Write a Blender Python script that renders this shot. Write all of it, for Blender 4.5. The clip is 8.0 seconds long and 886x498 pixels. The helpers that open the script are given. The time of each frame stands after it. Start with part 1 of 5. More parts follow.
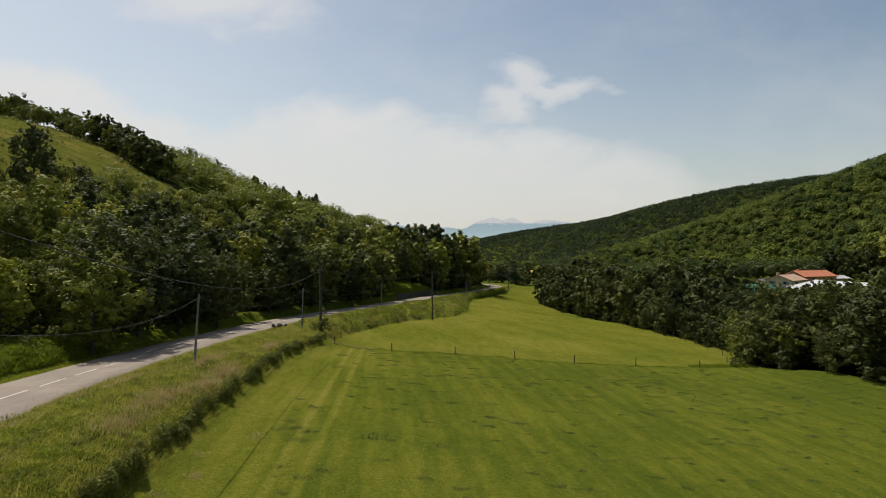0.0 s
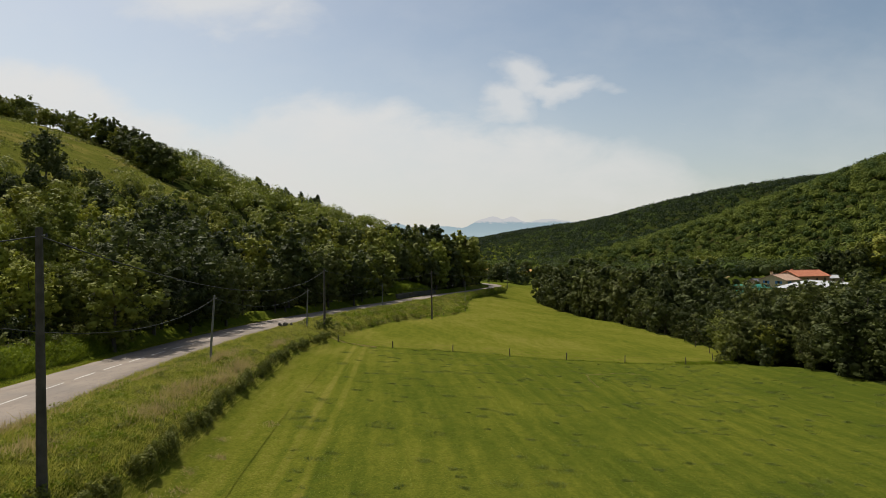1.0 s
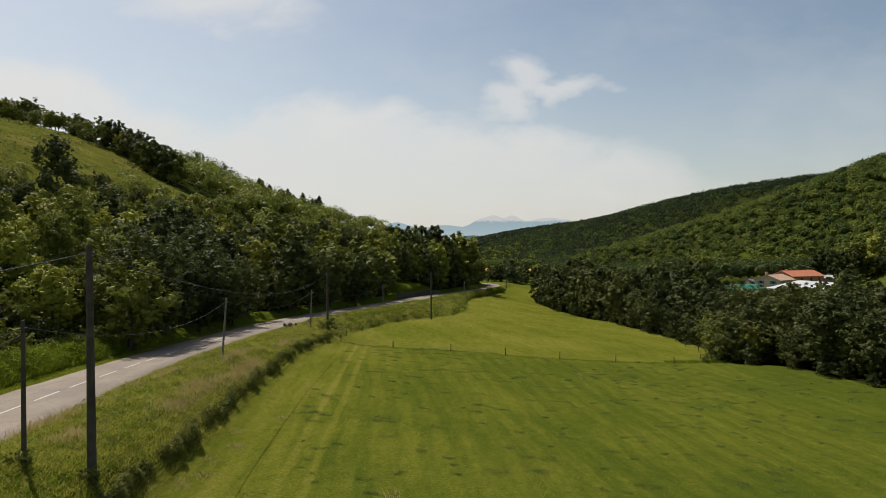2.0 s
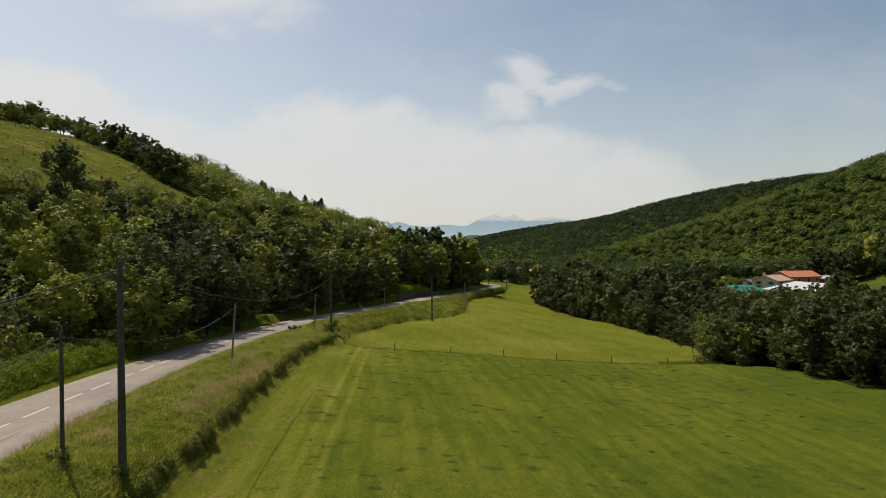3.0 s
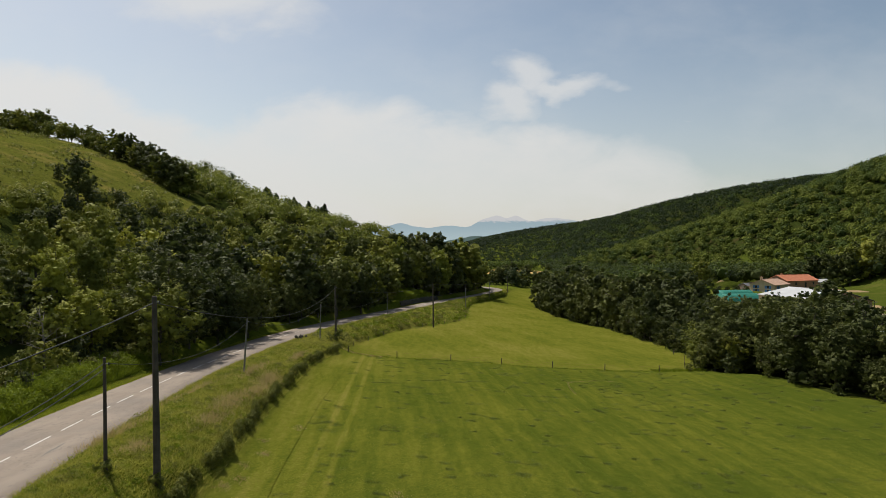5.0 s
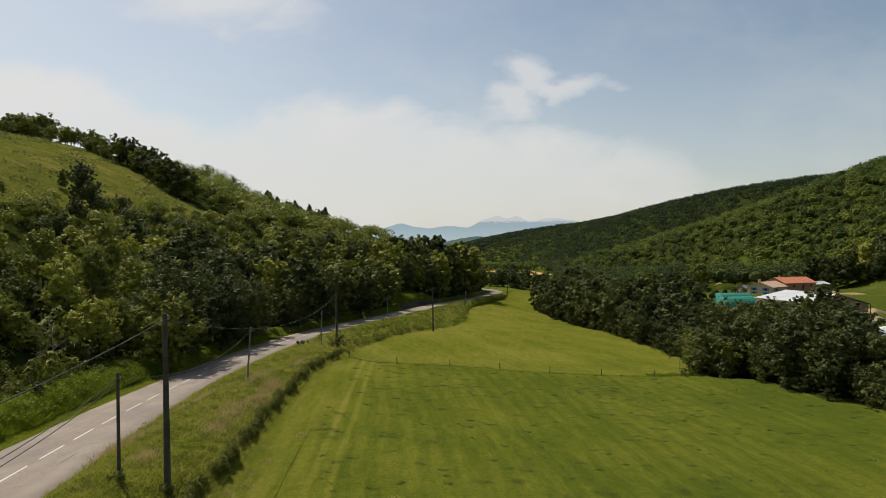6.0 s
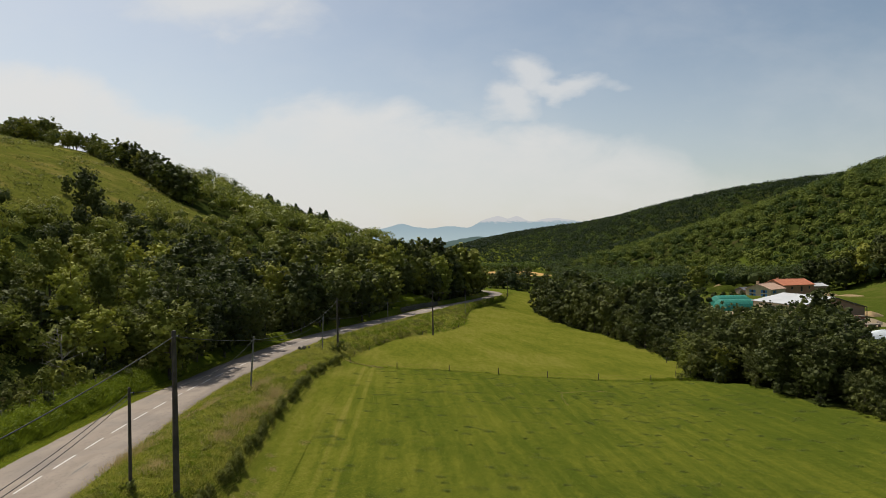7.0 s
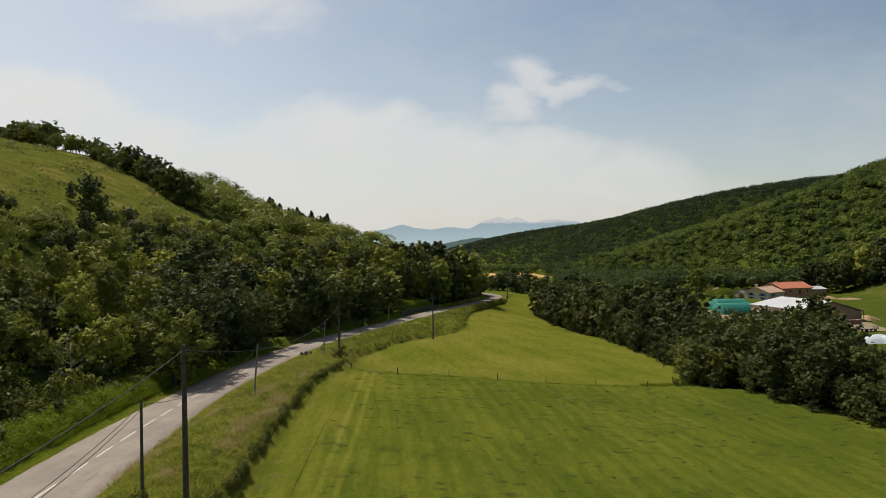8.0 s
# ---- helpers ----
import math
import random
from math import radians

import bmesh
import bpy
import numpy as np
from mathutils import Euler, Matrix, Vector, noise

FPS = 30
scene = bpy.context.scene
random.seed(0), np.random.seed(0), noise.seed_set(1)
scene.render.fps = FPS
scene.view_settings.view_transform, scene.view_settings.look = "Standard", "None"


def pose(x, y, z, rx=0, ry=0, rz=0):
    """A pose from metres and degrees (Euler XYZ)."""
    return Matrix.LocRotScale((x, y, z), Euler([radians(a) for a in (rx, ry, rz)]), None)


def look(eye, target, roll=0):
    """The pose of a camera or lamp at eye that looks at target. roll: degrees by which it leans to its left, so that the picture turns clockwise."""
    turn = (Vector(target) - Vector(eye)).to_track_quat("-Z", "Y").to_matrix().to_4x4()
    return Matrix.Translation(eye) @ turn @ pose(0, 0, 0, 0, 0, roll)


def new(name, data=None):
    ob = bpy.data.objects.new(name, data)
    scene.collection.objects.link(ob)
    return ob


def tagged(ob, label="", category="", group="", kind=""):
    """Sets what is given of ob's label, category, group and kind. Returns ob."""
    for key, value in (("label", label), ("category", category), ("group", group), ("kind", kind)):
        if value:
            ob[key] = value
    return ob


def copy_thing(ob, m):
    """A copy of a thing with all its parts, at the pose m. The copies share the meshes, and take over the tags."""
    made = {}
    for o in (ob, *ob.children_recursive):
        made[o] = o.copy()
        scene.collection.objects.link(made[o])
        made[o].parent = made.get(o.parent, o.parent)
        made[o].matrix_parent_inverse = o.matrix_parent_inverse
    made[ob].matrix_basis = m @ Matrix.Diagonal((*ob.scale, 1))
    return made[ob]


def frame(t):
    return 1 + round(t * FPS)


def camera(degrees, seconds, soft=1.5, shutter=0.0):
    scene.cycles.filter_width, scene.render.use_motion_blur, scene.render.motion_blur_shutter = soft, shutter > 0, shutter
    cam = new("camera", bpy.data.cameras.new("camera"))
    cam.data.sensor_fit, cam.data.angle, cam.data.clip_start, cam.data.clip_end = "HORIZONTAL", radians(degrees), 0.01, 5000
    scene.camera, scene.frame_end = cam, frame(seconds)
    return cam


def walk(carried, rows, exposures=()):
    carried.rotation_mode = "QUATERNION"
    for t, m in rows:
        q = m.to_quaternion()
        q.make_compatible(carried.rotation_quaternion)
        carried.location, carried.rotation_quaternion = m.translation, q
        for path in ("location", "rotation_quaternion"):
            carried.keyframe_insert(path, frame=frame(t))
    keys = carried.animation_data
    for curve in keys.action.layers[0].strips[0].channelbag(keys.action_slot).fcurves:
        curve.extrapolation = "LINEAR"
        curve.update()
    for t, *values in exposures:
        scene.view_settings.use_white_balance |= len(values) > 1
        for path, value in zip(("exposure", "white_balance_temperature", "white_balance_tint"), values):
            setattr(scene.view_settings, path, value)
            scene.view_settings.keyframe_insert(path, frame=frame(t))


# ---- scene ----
cam = camera(74.0, 8.0, 0.6)
PATH = [
    (0, (0.065, 1.523, 13.637), (0.064, 3.523, 13.629), -0.2),
    (0.5, (0.278, -0.706, 13.97), (0.277, 1.294, 13.959), -0.2),
    (1, (0.4, -3.179, 14.272), (0.398, -1.179, 14.26), -0.2),
    (1.5, (0.616, -5.47, 14.674), (0.613, -3.47, 14.66), -0.2),
    (3, (1.015, -10.491, 16.093), (1.007, -8.491, 16.075), -0.3),
    (3.5, (1.172, -11.784, 16.636), (1.16, -9.784, 16.618), -0.4),
    (4, (1.269, -12.998, 17.228), (1.256, -10.999, 17.21), -0.4),
    (4.5, (1.376, -14.019, 17.78), (1.361, -12.02, 17.763), -0.4),
    (6, (1.81, -16.902, 19.672), (1.792, -14.902, 19.657), -0.5),
    (6.5, (2.02, -17.871, 20.399), (2.0, -15.871, 20.384), -0.5),
    (7, (2.11, -18.677, 21.052), (2.09, -16.677, 21.037), -0.6),
    (7.5, (2.19, -19.515, 21.633), (2.168, -17.515, 21.619), -0.6),
    (8, (2.286, -20.46, 22.302), (2.264, -18.46, 22.29), -0.6),
]
PLAN = 0.82  # metres to one unit of the plan
walk(cam, [(t, look(Vector(eye) * PLAN, Vector(target) * PLAN, roll)) for t, eye, target, roll in PATH])

# ---- light ----
SUN_AZ, SUN_EL = -44.0, 55.0  # degrees to the right of +y, degrees up


def light():
    lamp = bpy.data.lights.new("sun", "SUN")
    lamp.energy, lamp.angle, lamp.color = 4.8, radians(0.53), (1.0, 0.95, 0.86)
    ob = new("sun", lamp)
    a, e = radians(SUN_AZ), radians(SUN_EL)
    way = Vector((math.sin(a) * math.cos(e), math.cos(a) * math.cos(e), math.sin(e)))
    ob.matrix_world = look(way * 100, (0, 0, 0))


class Nodes:
    """A small helper for wiring node trees."""

    def __init__(self, tree):
        self.tree = tree
        tree.nodes.clear()

    def add(self, kind):
        return self.tree.nodes.new(kind)

    def put(self, value, socket):
        if isinstance(value, bpy.types.NodeSocket):
            self.tree.links.new(value, socket)
        elif value is not None:
            if isinstance(value, (tuple, list)) and len(value) == 3 and len(socket.default_value) == 4:
                value = (*value, 1.0)
            socket.default_value = value

    def math(self, op, a, b=None, c=None, clamp=False):
        n = self.add("ShaderNodeMath")
        n.operation, n.use_clamp = op, clamp
        for v, s in zip((a, b, c), n.inputs):
            self.put(v, s)
        return n.outputs[0]

    def noise(self, vector, scale, detail=3.0, rough=0.55, distort=0.0):
        n = self.add("ShaderNodeTexNoise")
        self.put(vector, n.inputs["Vector"])
        n.inputs["Scale"].default_value, n.inputs["Detail"].default_value = scale, detail
        n.inputs["Roughness"].default_value, n.inputs["Distortion"].default_value = rough, distort
        return n.outputs["Fac"]

    def ramp(self, fac, stops, mode="LINEAR"):
        n = self.add("ShaderNodeValToRGB")
        n.color_ramp.interpolation = mode
        while len(n.color_ramp.elements) < len(stops):
            n.color_ramp.elements.new(0.5)
        for el, (p, c) in zip(n.color_ramp.elements, stops):
            el.position = p
            el.color = (c, c, c, 1) if isinstance(c, (int, float)) else (*c, 1)
        self.put(fac, n.inputs[0])
        return n.outputs[0]

    def mix(self, fac, a, b, blend="MIX"):
        n = self.add("ShaderNodeMix")
        n.data_type, n.blend_type = "RGBA", blend
        self.put(fac, n.inputs[0])
        self.put(a, n.inputs[6])
        self.put(b, n.inputs[7])
        return n.outputs[2]

    def step(self, x, lo, hi):
        n = self.add("ShaderNodeMapRange")
        n.interpolation_type = "SMOOTHSTEP"
        self.put(x, n.inputs[0])
        n.inputs[1].default_value, n.inputs[2].default_value = lo, hi
        return n.outputs[0]

    def scaled(self, vector, scale, turn=0.0):
        n = self.add("ShaderNodeMapping")
        self.put(vector, n.inputs[0])
        n.inputs["Scale"].default_value = scale
        n.inputs["Rotation"].default_value = (0, 0, turn)
        return n.outputs[0]


def sky():
    world = bpy.data.worlds.new("sky")
    world.use_nodes = True
    scene.world = world
    n = Nodes(world.node_tree)
    tex = n.add("ShaderNodeTexSky")
    tex.sky_type, tex.sun_disc = "NISHITA", False
    tex.sun_elevation, tex.sun_rotation = radians(SUN_EL), radians(SUN_AZ % 360)
    tex.air_density, tex.dust_density, tex.ozone_density = 1.0, 1.6, 1.0
    way = n.add("ShaderNodeTexCoord").outputs["Generated"]
    sep = n.add("ShaderNodeSeparateXYZ")
    n.put(way, sep.inputs[0])
    ahead = n.math("MAXIMUM", sep.outputs[1], 0.12)
    u, v = n.math("DIVIDE", sep.outputs[0], ahead), n.math("DIVIDE", sep.outputs[2], ahead)
    flat = n.add("ShaderNodeCombineXYZ")
    n.put(u, flat.inputs[0]), n.put(v, flat.inputs[1])
    wide = n.scaled(flat.outputs[0], (1.0, 1.9, 1.0))
    big, fine = n.noise(wide, 3.2, 5.0, 0.55), n.noise(wide, 9.0, 6.0, 0.6, 0.4)
    wave = n.math("ADD", n.math("MULTIPLY", n.math("SUBTRACT", big, 0.5), 0.07), n.math("MULTIPLY", n.math("SUBTRACT", fine, 0.5), 0.08))
    # the long white bank: its upper edge as a height over the bearing
    edge = n.ramp(n.math("ADD", n.math("MULTIPLY", u, 0.5), 0.5), [(0.0, 0.33), (0.123, 0.312), (0.2, 0.30), (0.224, 0.262), (0.248, 0.235), (0.306, 0.208), (0.33, 0.235), (0.349, 0.254), (0.392, 0.264), (0.455, 0.25), (0.5, 0.217), (0.585, 0.197), (0.657, 0.184), (0.69, 0.155), (0.74, 0.11), (0.85, 0.04), (1.0, 0.03)], "EASE")
    over = n.math("ADD", n.math("SUBTRACT", edge, v), wave)
    soft = n.step(u, 0.05, 0.5)
    bank = n.mix(soft, n.step(over, -0.03, 0.045), n.step(over, -0.10, 0.13))
    # two loose clouds above it, torn at the rim
    warp = n.add("ShaderNodeTexNoise")
    n.put(wide, warp.inputs["Vector"])
    warp.inputs["Scale"].default_value, warp.inputs["Detail"].default_value = 7.0, 5.0
    bent = n.add("ShaderNodeSeparateXYZ")
    n.put(warp.outputs["Color"], bent.inputs[0])
    uu = n.math("ADD", u, n.math("MULTIPLY", n.math("SUBTRACT", bent.outputs[0], 0.5), 0.16))
    vv = n.math("ADD", v, n.math("MULTIPLY", n.math("SUBTRACT", bent.outputs[1], 0.5), 0.12))

    def puff(cu, cv, ru, rv):
        a = n.math("DIVIDE", n.math("SUBTRACT", uu, cu), ru)
        b = n.math("DIVIDE", n.math("SUBTRACT", vv, cv), rv)
        return n.math("SUBTRACT", 1.0, n.math("SQRT", n.math("ADD", n.math("MULTIPLY", a, a), n.math("MULTIPLY", b, b))))
    puffs = [puff(0.135, 0.285, 0.075, 0.055), puff(0.11, 0.245, 0.07, 0.04), puff(0.19, 0.272, 0.11, 0.028), puff(-0.39, 0.43, 0.21, 0.085), n.math("SUBTRACT", puff(0.41, 0.20, 0.12, 0.03), 0.8)]
    loose = puffs[0]
    for q in puffs[1:]:
        loose = n.math("MAXIMUM", loose, q)
    loose = n.step(n.math("ADD", loose, n.math("MULTIPLY", n.math("SUBTRACT", fine, 0.5), 0.9)), -0.1, 0.75)
    veil = n.math("MULTIPLY", n.step(n.math("ADD", big, n.math("MULTIPLY", fine, 0.4)), 0.55, 1.0), 0.16)
    cover = n.math("MAXIMUM", n.math("MULTIPLY", bank, n.math("ADD", 0.66, n.math("MULTIPLY", n.step(n.math("ADD", n.math("MULTIPLY", big, 0.6), n.math("MULTIPLY", fine, 0.4)), 0.3, 0.65), 0.26))), n.math("MAXIMUM", n.math("MULTIPLY", loose, 0.7), n.math("ADD", veil, n.math("MULTIPLY", n.step(v, 0.42, 0.05), 0.26))))
    pale = n.mix(n.step(v, 0.02, 0.3), CLOUD_LOW, CLOUD_HIGH)
    colour = n.mix(cover, n.mix(1.0, tex.outputs[0], SKY_TINT, "MULTIPLY"), pale)
    back = n.add("ShaderNodeBackground")
    n.put(colour, back.inputs[0])
    back.inputs[1].default_value = 0.1
    n.put(back.outputs[0], n.add("ShaderNodeOutputWorld").inputs[0])


SKY_TINT = (1.16, 1.09, 0.96)
CLOUD_LOW, CLOUD_HIGH = (6.9, 6.85, 6.6), (7.4, 7.35, 7.2)
light()
sky()
scene.view_settings.exposure = 0.0

# ---- materials ----
def finish(n, colour, rough=0.8, bump=None, depth=0.02, metal=0.0, through_leaf=None, spec=0.3, share=0.38):
    sh = n.add("ShaderNodeBsdfPrincipled")
    n.put(colour, sh.inputs["Base Color"])
    n.put(rough, sh.inputs["Roughness"])
    sh.inputs["Metallic"].default_value = metal
    sh.inputs["Specular IOR Level"].default_value = spec
    if bump is not None:
        b = n.add("ShaderNodeBump")
        b.inputs["Distance"].default_value = depth
        n.put(bump, b.inputs["Height"])
        n.put(b.outputs[0], sh.inputs["Normal"])
    out = sh.outputs[0]
    if through_leaf is not None:
        tr = n.add("ShaderNodeBsdfTranslucent")
        n.put(through_leaf, tr.inputs[0])
        m = n.add("ShaderNodeMixShader")
        m.inputs[0].default_value = share
        n.put(out, m.inputs[1]), n.put(tr.outputs[0], m.inputs[2])
        out = m.outputs[0]
    n.put(out, n.add("ShaderNodeOutputMaterial").inputs[0])


def material(name):
    m = bpy.data.materials.new(name)
    m.use_nodes = True
    return m, Nodes(m.node_tree)


def place(n):
    """Where a point lies, in units of the plan."""
    s = n.add("ShaderNodeVectorMath")
    s.operation = "SCALE"
    n.put(n.add("ShaderNodeNewGeometry").outputs["Position"], s.inputs[0])
    s.inputs["Scale"].default_value = 1 / PLAN
    return s.outputs[0]


def leaf_material(name, dark, light, patch=0.12, rough=0.62, single=0.22, drift=0.35):
    m, n = material(name)
    isl = n.add("ShaderNodeNewGeometry").outputs["Random Per Island"]
    one = n.add("ShaderNodeObjectInfo").outputs["Random"]
    big = n.noise(place(n), patch, 2.0)
    f = n.math("ADD", n.math("MULTIPLY", isl, single), n.math("ADD", n.math("MULTIPLY", n.step(big, 0.32, 0.68), drift), n.math("MULTIPLY", one, 0.43)))
    col = n.mix(f, dark, light)
    warm = n.mix(n.math("MULTIPLY", n.step(one, 0.4, 1.0), 0.45), col, (light[0] * 1.1, light[1] * 1.0, light[2] * 0.8))
    finish(n, warm, rough, through_leaf=n.mix(0.3, warm, (0.16, 0.22, 0.03)), spec=0.10, share=0.24)
    return m


def plain_material(name, a, b, scale=3.0, rough=0.7, depth=0.01, fine=40.0, metal=0.0, spec=0.3):
    """Two tones mottled at two scales, with fine relief."""
    m, n = material(name)
    p = n.add("ShaderNodeTexCoord").outputs["Object"]
    big, small = n.noise(p, scale, 4.0), n.noise(p, fine, 3.0)
    f = n.math("ADD", n.math("MULTIPLY", n.step(big, 0.3, 0.7), 0.7), n.math("MULTIPLY", small, 0.3))
    finish(n, n.mix(f, a, b), rough, small, depth, metal, spec=spec)
    return m


def field_material():
    """Mown meadow: swaths along the valley, paler dry streaks, darker regrowth."""
    m, n = material("mown_meadow")
    p = place(n)
    sep = n.add("ShaderNodeSeparateXYZ")
    n.put(p, sep.inputs[0])
    x, y = sep.outputs[0], sep.outputs[1]
    warp = n.math("MULTIPLY", n.math("SUBTRACT", n.noise(p, 0.05, 2.0), 0.5), 6.0)
    lane = n.math("ADD", n.math("ADD", x, n.math("MULTIPLY", y, FIELD_LEAN)), n.math("MULTIPLY", warp, 0.5))
    far = n.step(n.math("ADD", y, n.math("MULTIPLY", warp, 0.3)), 95.6, 97.4)
    lane = n.math("ADD", lane, n.math("MULTIPLY", far, n.math("MULTIPLY", y, 0.22)))
    calm = n.math("SUBTRACT", 1.0, n.math("MULTIPLY", far, 0.6))
    swath = n.math("MULTIPLY", calm, n.math("SINE", n.math("MULTIPLY", lane, 2 * math.pi / 2.6)))
    narrow = n.math("MULTIPLY", calm, n.math("SINE", n.math("MULTIPLY", lane, 2 * math.pi / 0.87)))
    broad = n.math("SINE", n.math("MULTIPLY", lane, 2 * math.pi / 11.0))
    long_p = n.scaled(p, (1.0, 0.16, 1.0))
    streak, blot, grain = n.noise(long_p, 0.9, 4.0), n.noise(p, 0.045, 4.0), n.noise(p, 5.0, 5.0, 0.7)
    speck = n.noise(p, 14.0, 4.0, 0.8)
    clump = n.noise(n.scaled(p, (1.0, 0.7, 1.0)), 1.3, 4.0, 0.7)
    f = n.math("ADD", n.math("MULTIPLY", n.step(blot, 0.3, 0.7), 0.30), n.math("MULTIPLY", n.step(streak, 0.32, 0.7), 0.17))
    f = n.math("ADD", f, n.math("ADD", n.math("ADD", n.math("MULTIPLY", swath, 0.065), n.math("MULTIPLY", broad, 0.045)), n.math("MULTIPLY", narrow, 0.03)))
    f = n.math("ADD", f, n.math("ADD", n.math("MULTIPLY", n.math("SUBTRACT", grain, 0.5), 0.9), n.math("MULTIPLY", n.math("SUBTRACT", clump, 0.5), 0.7)))
    edge = n.step(x, -4.0, -15.0)
    f = n.math("ADD", f, n.math("ADD", n.math("MULTIPLY", far, 0.28), n.math("MULTIPLY", n.math("MULTIPLY", edge, n.math("SUBTRACT", 1.0, far)), 0.22)), clamp=True)
    f = n.math("SUBTRACT", f, n.math("MULTIPLY", n.step(x, 0.0, 46.0), 0.08), clamp=True)
    rut = n.math("ADD", x, n.math("MULTIPLY", y, 0.07))
    ruts = n.math("MAXIMUM", n.step(n.math("ABSOLUTE", n.math("ADD", rut, 7.9)), 0.5, 0.15), n.step(n.math("ABSOLUTE", n.math("ADD", rut, 6.1)), 0.5, 0.15))
    f = n.math("ADD", f, n.math("MULTIPLY", n.math("MULTIPLY", ruts, n.math("SUBTRACT", 1.0, far)), 0.28), clamp=True)
    # thin dark line: the power cable's shadow painted into the meadow colour
    wheel = n.step(n.math("ABSOLUTE", n.math("ADD", n.math("ADD", x, n.math("MULTIPLY", y, 0.0143)), n.math("ADD", 12.16, n.math("MULTIPLY", warp, 0.05)))), 0.2, 0.06)
    f = n.math("SUBTRACT", f, n.math("MULTIPLY", n.math("MULTIPLY", wheel, n.math("SUBTRACT", 1.0, far)), 0.05), clamp=True)
    col = n.ramp(f, [(0.0, FIELD_DARK), (0.45, FIELD_MID), (1.0, FIELD_DRY)])
    col = n.mix(n.math("MULTIPLY", speck, 0.5), col, (FIELD_DARK[0] * 0.7, FIELD_DARK[1] * 0.75, FIELD_DARK[2] * 0.7))
    turf = n.step(n.noise(n.scaled(p, (1.0, 0.8, 1.0)), 6.5, 6.0, 0.8), 0.28, 0.72)
    col = n.mix(1.0, col, n.math("ADD", n.math("MULTIPLY", turf, 0.62), 0.70), "MULTIPLY")
    finish(n, col, 0.85, n.math("ADD", grain, n.math("MULTIPLY", speck, 0.5)), 0.06, spec=0.0)
    return m


def rough_grass(name, a, b, dry, amount=0.3):
    m, n = material(name)
    p = place(n)
    big, mid, fine = n.noise(p, 0.09, 4.0), n.noise(p, 0.8, 5.0, 0.65), n.noise(p, 9.0, 4.0, 0.7)
    col = n.mix(n.math("ADD", n.math("MULTIPLY", n.step(mid, 0.3, 0.7), 0.6), n.math("MULTIPLY", fine, 0.4)), a, b)
    col = n.mix(n.math("MULTIPLY", n.step(big, 0.48, 0.7), amount), col, dry)
    finish(n, col, 0.9, n.math("ADD", mid, n.math("MULTIPLY", fine, 0.4)), 0.25, spec=0.0)
    return m


FIELD_LEAN = 0.13
FIELD_DARK, FIELD_MID, FIELD_DRY = (0.060, 0.078, 0.010), (0.128, 0.132, 0.017), (0.236, 0.194, 0.046)
FIELD = field_material()
VERGE = rough_grass("verge_grass", (0.050, 0.070, 0.008), (0.115, 0.135, 0.014), (0.20, 0.165, 0.05), 0.4)
MEADOW = rough_grass("hill_meadow", (0.060, 0.072, 0.013), (0.145, 0.146, 0.025), (0.21, 0.166, 0.046), 0.7)
PASTURE = rough_grass("pasture", (0.040, 0.058, 0.009), (0.078, 0.094, 0.014), (0.12, 0.108, 0.028), 0.4)
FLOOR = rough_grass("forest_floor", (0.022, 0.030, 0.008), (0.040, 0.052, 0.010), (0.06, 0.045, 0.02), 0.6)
YARD = plain_material("farmyard_dirt", (0.17, 0.13, 0.075), (0.25, 0.195, 0.12), 0.3, 0.95, 0.03, 4.0)


# ---- the lie of the land ----
def curve(knots):
    """A smooth function through (position, value) knots, straight beyond the ends."""
    k = np.array(knots, float)
    s, v = k[:, 0], k[:, 1]
    slope = np.gradient(v, s)

    def f(q):
        q = np.asarray(q, float)
        i = np.clip(np.searchsorted(s, q) - 1, 0, len(s) - 2)
        h = s[i + 1] - s[i]
        t = (q - s[i]) / h
        tc = np.clip(t, 0, 1)
        a = (1 + 2 * tc) * (1 - tc) ** 2 * v[i] + tc * (1 - tc) ** 2 * h * slope[i]
        b = tc * tc * (3 - 2 * tc) * v[i + 1] + tc * tc * (tc - 1) * h * slope[i + 1]
        return a + b + np.where(t < 0, (q - s[0]) * slope[0], 0) + np.where(t > 1, (q - s[-1]) * slope[-1], 0)
    return f


road_x = curve([(-60, -13), (0, -24.2), (14, -26.7), (27, -28.8), (43, -31.0), (60, -32.5), (75, -33.0), (91, -32.9), (112, -31.6), (128, -29.2), (166, -20.4), (189, -14.2), (233, -2.0), (261, 8.3), (299, 21.3), (330, 29.5), (358, 30.5), (380, 25.0), (400, 12.0), (420, -8.0), (460, -62.0), (520, -150.0), (700, -330.0)])
foot_x = curve([(-60, -10.0), (0, -15.0), (35, -17.0), (48, -18.4), (64, -19.5), (80, -20.3), (98, -18.9), (116, -17.0), (139, -12.0), (157, -4.0), (170, 2.6), (185, 6.3), (215, 8.8), (245, 11.6), (286, 23.7), (325, 32.5), (345, 37.0), (400, 50.0), (600, 90.0)])
wood_x = curve([(-60, 80), (30, 66), (58, 61), (76, 57.5), (90, 55), (97, 48.5), (108, 51.5), (130, 53.5), (160, 53.0), (180, 52.0), (205, 47.0), (250, 43.5), (275, 44.0), (300, 60.0), (400, 150.0)])
hill_x = curve([(-60, 90), (0, 105), (100, 165), (200, 200), (290, 208), (400, 245), (500, 232), (560, 215), (640, 170), (720, 130), (850, 140), (1000, 160), (1150, 160), (1500, 130), (1800, 50), (2200, -50), (3000, -120), (6000, -300)])
hill_tall = curve([(-60, 150), (400, 180), (560, 200), (640, 182), (720, 150), (860, 122), (960, 172), (1150, 202), (1500, 198), (3000, 190), (6000, 190)])
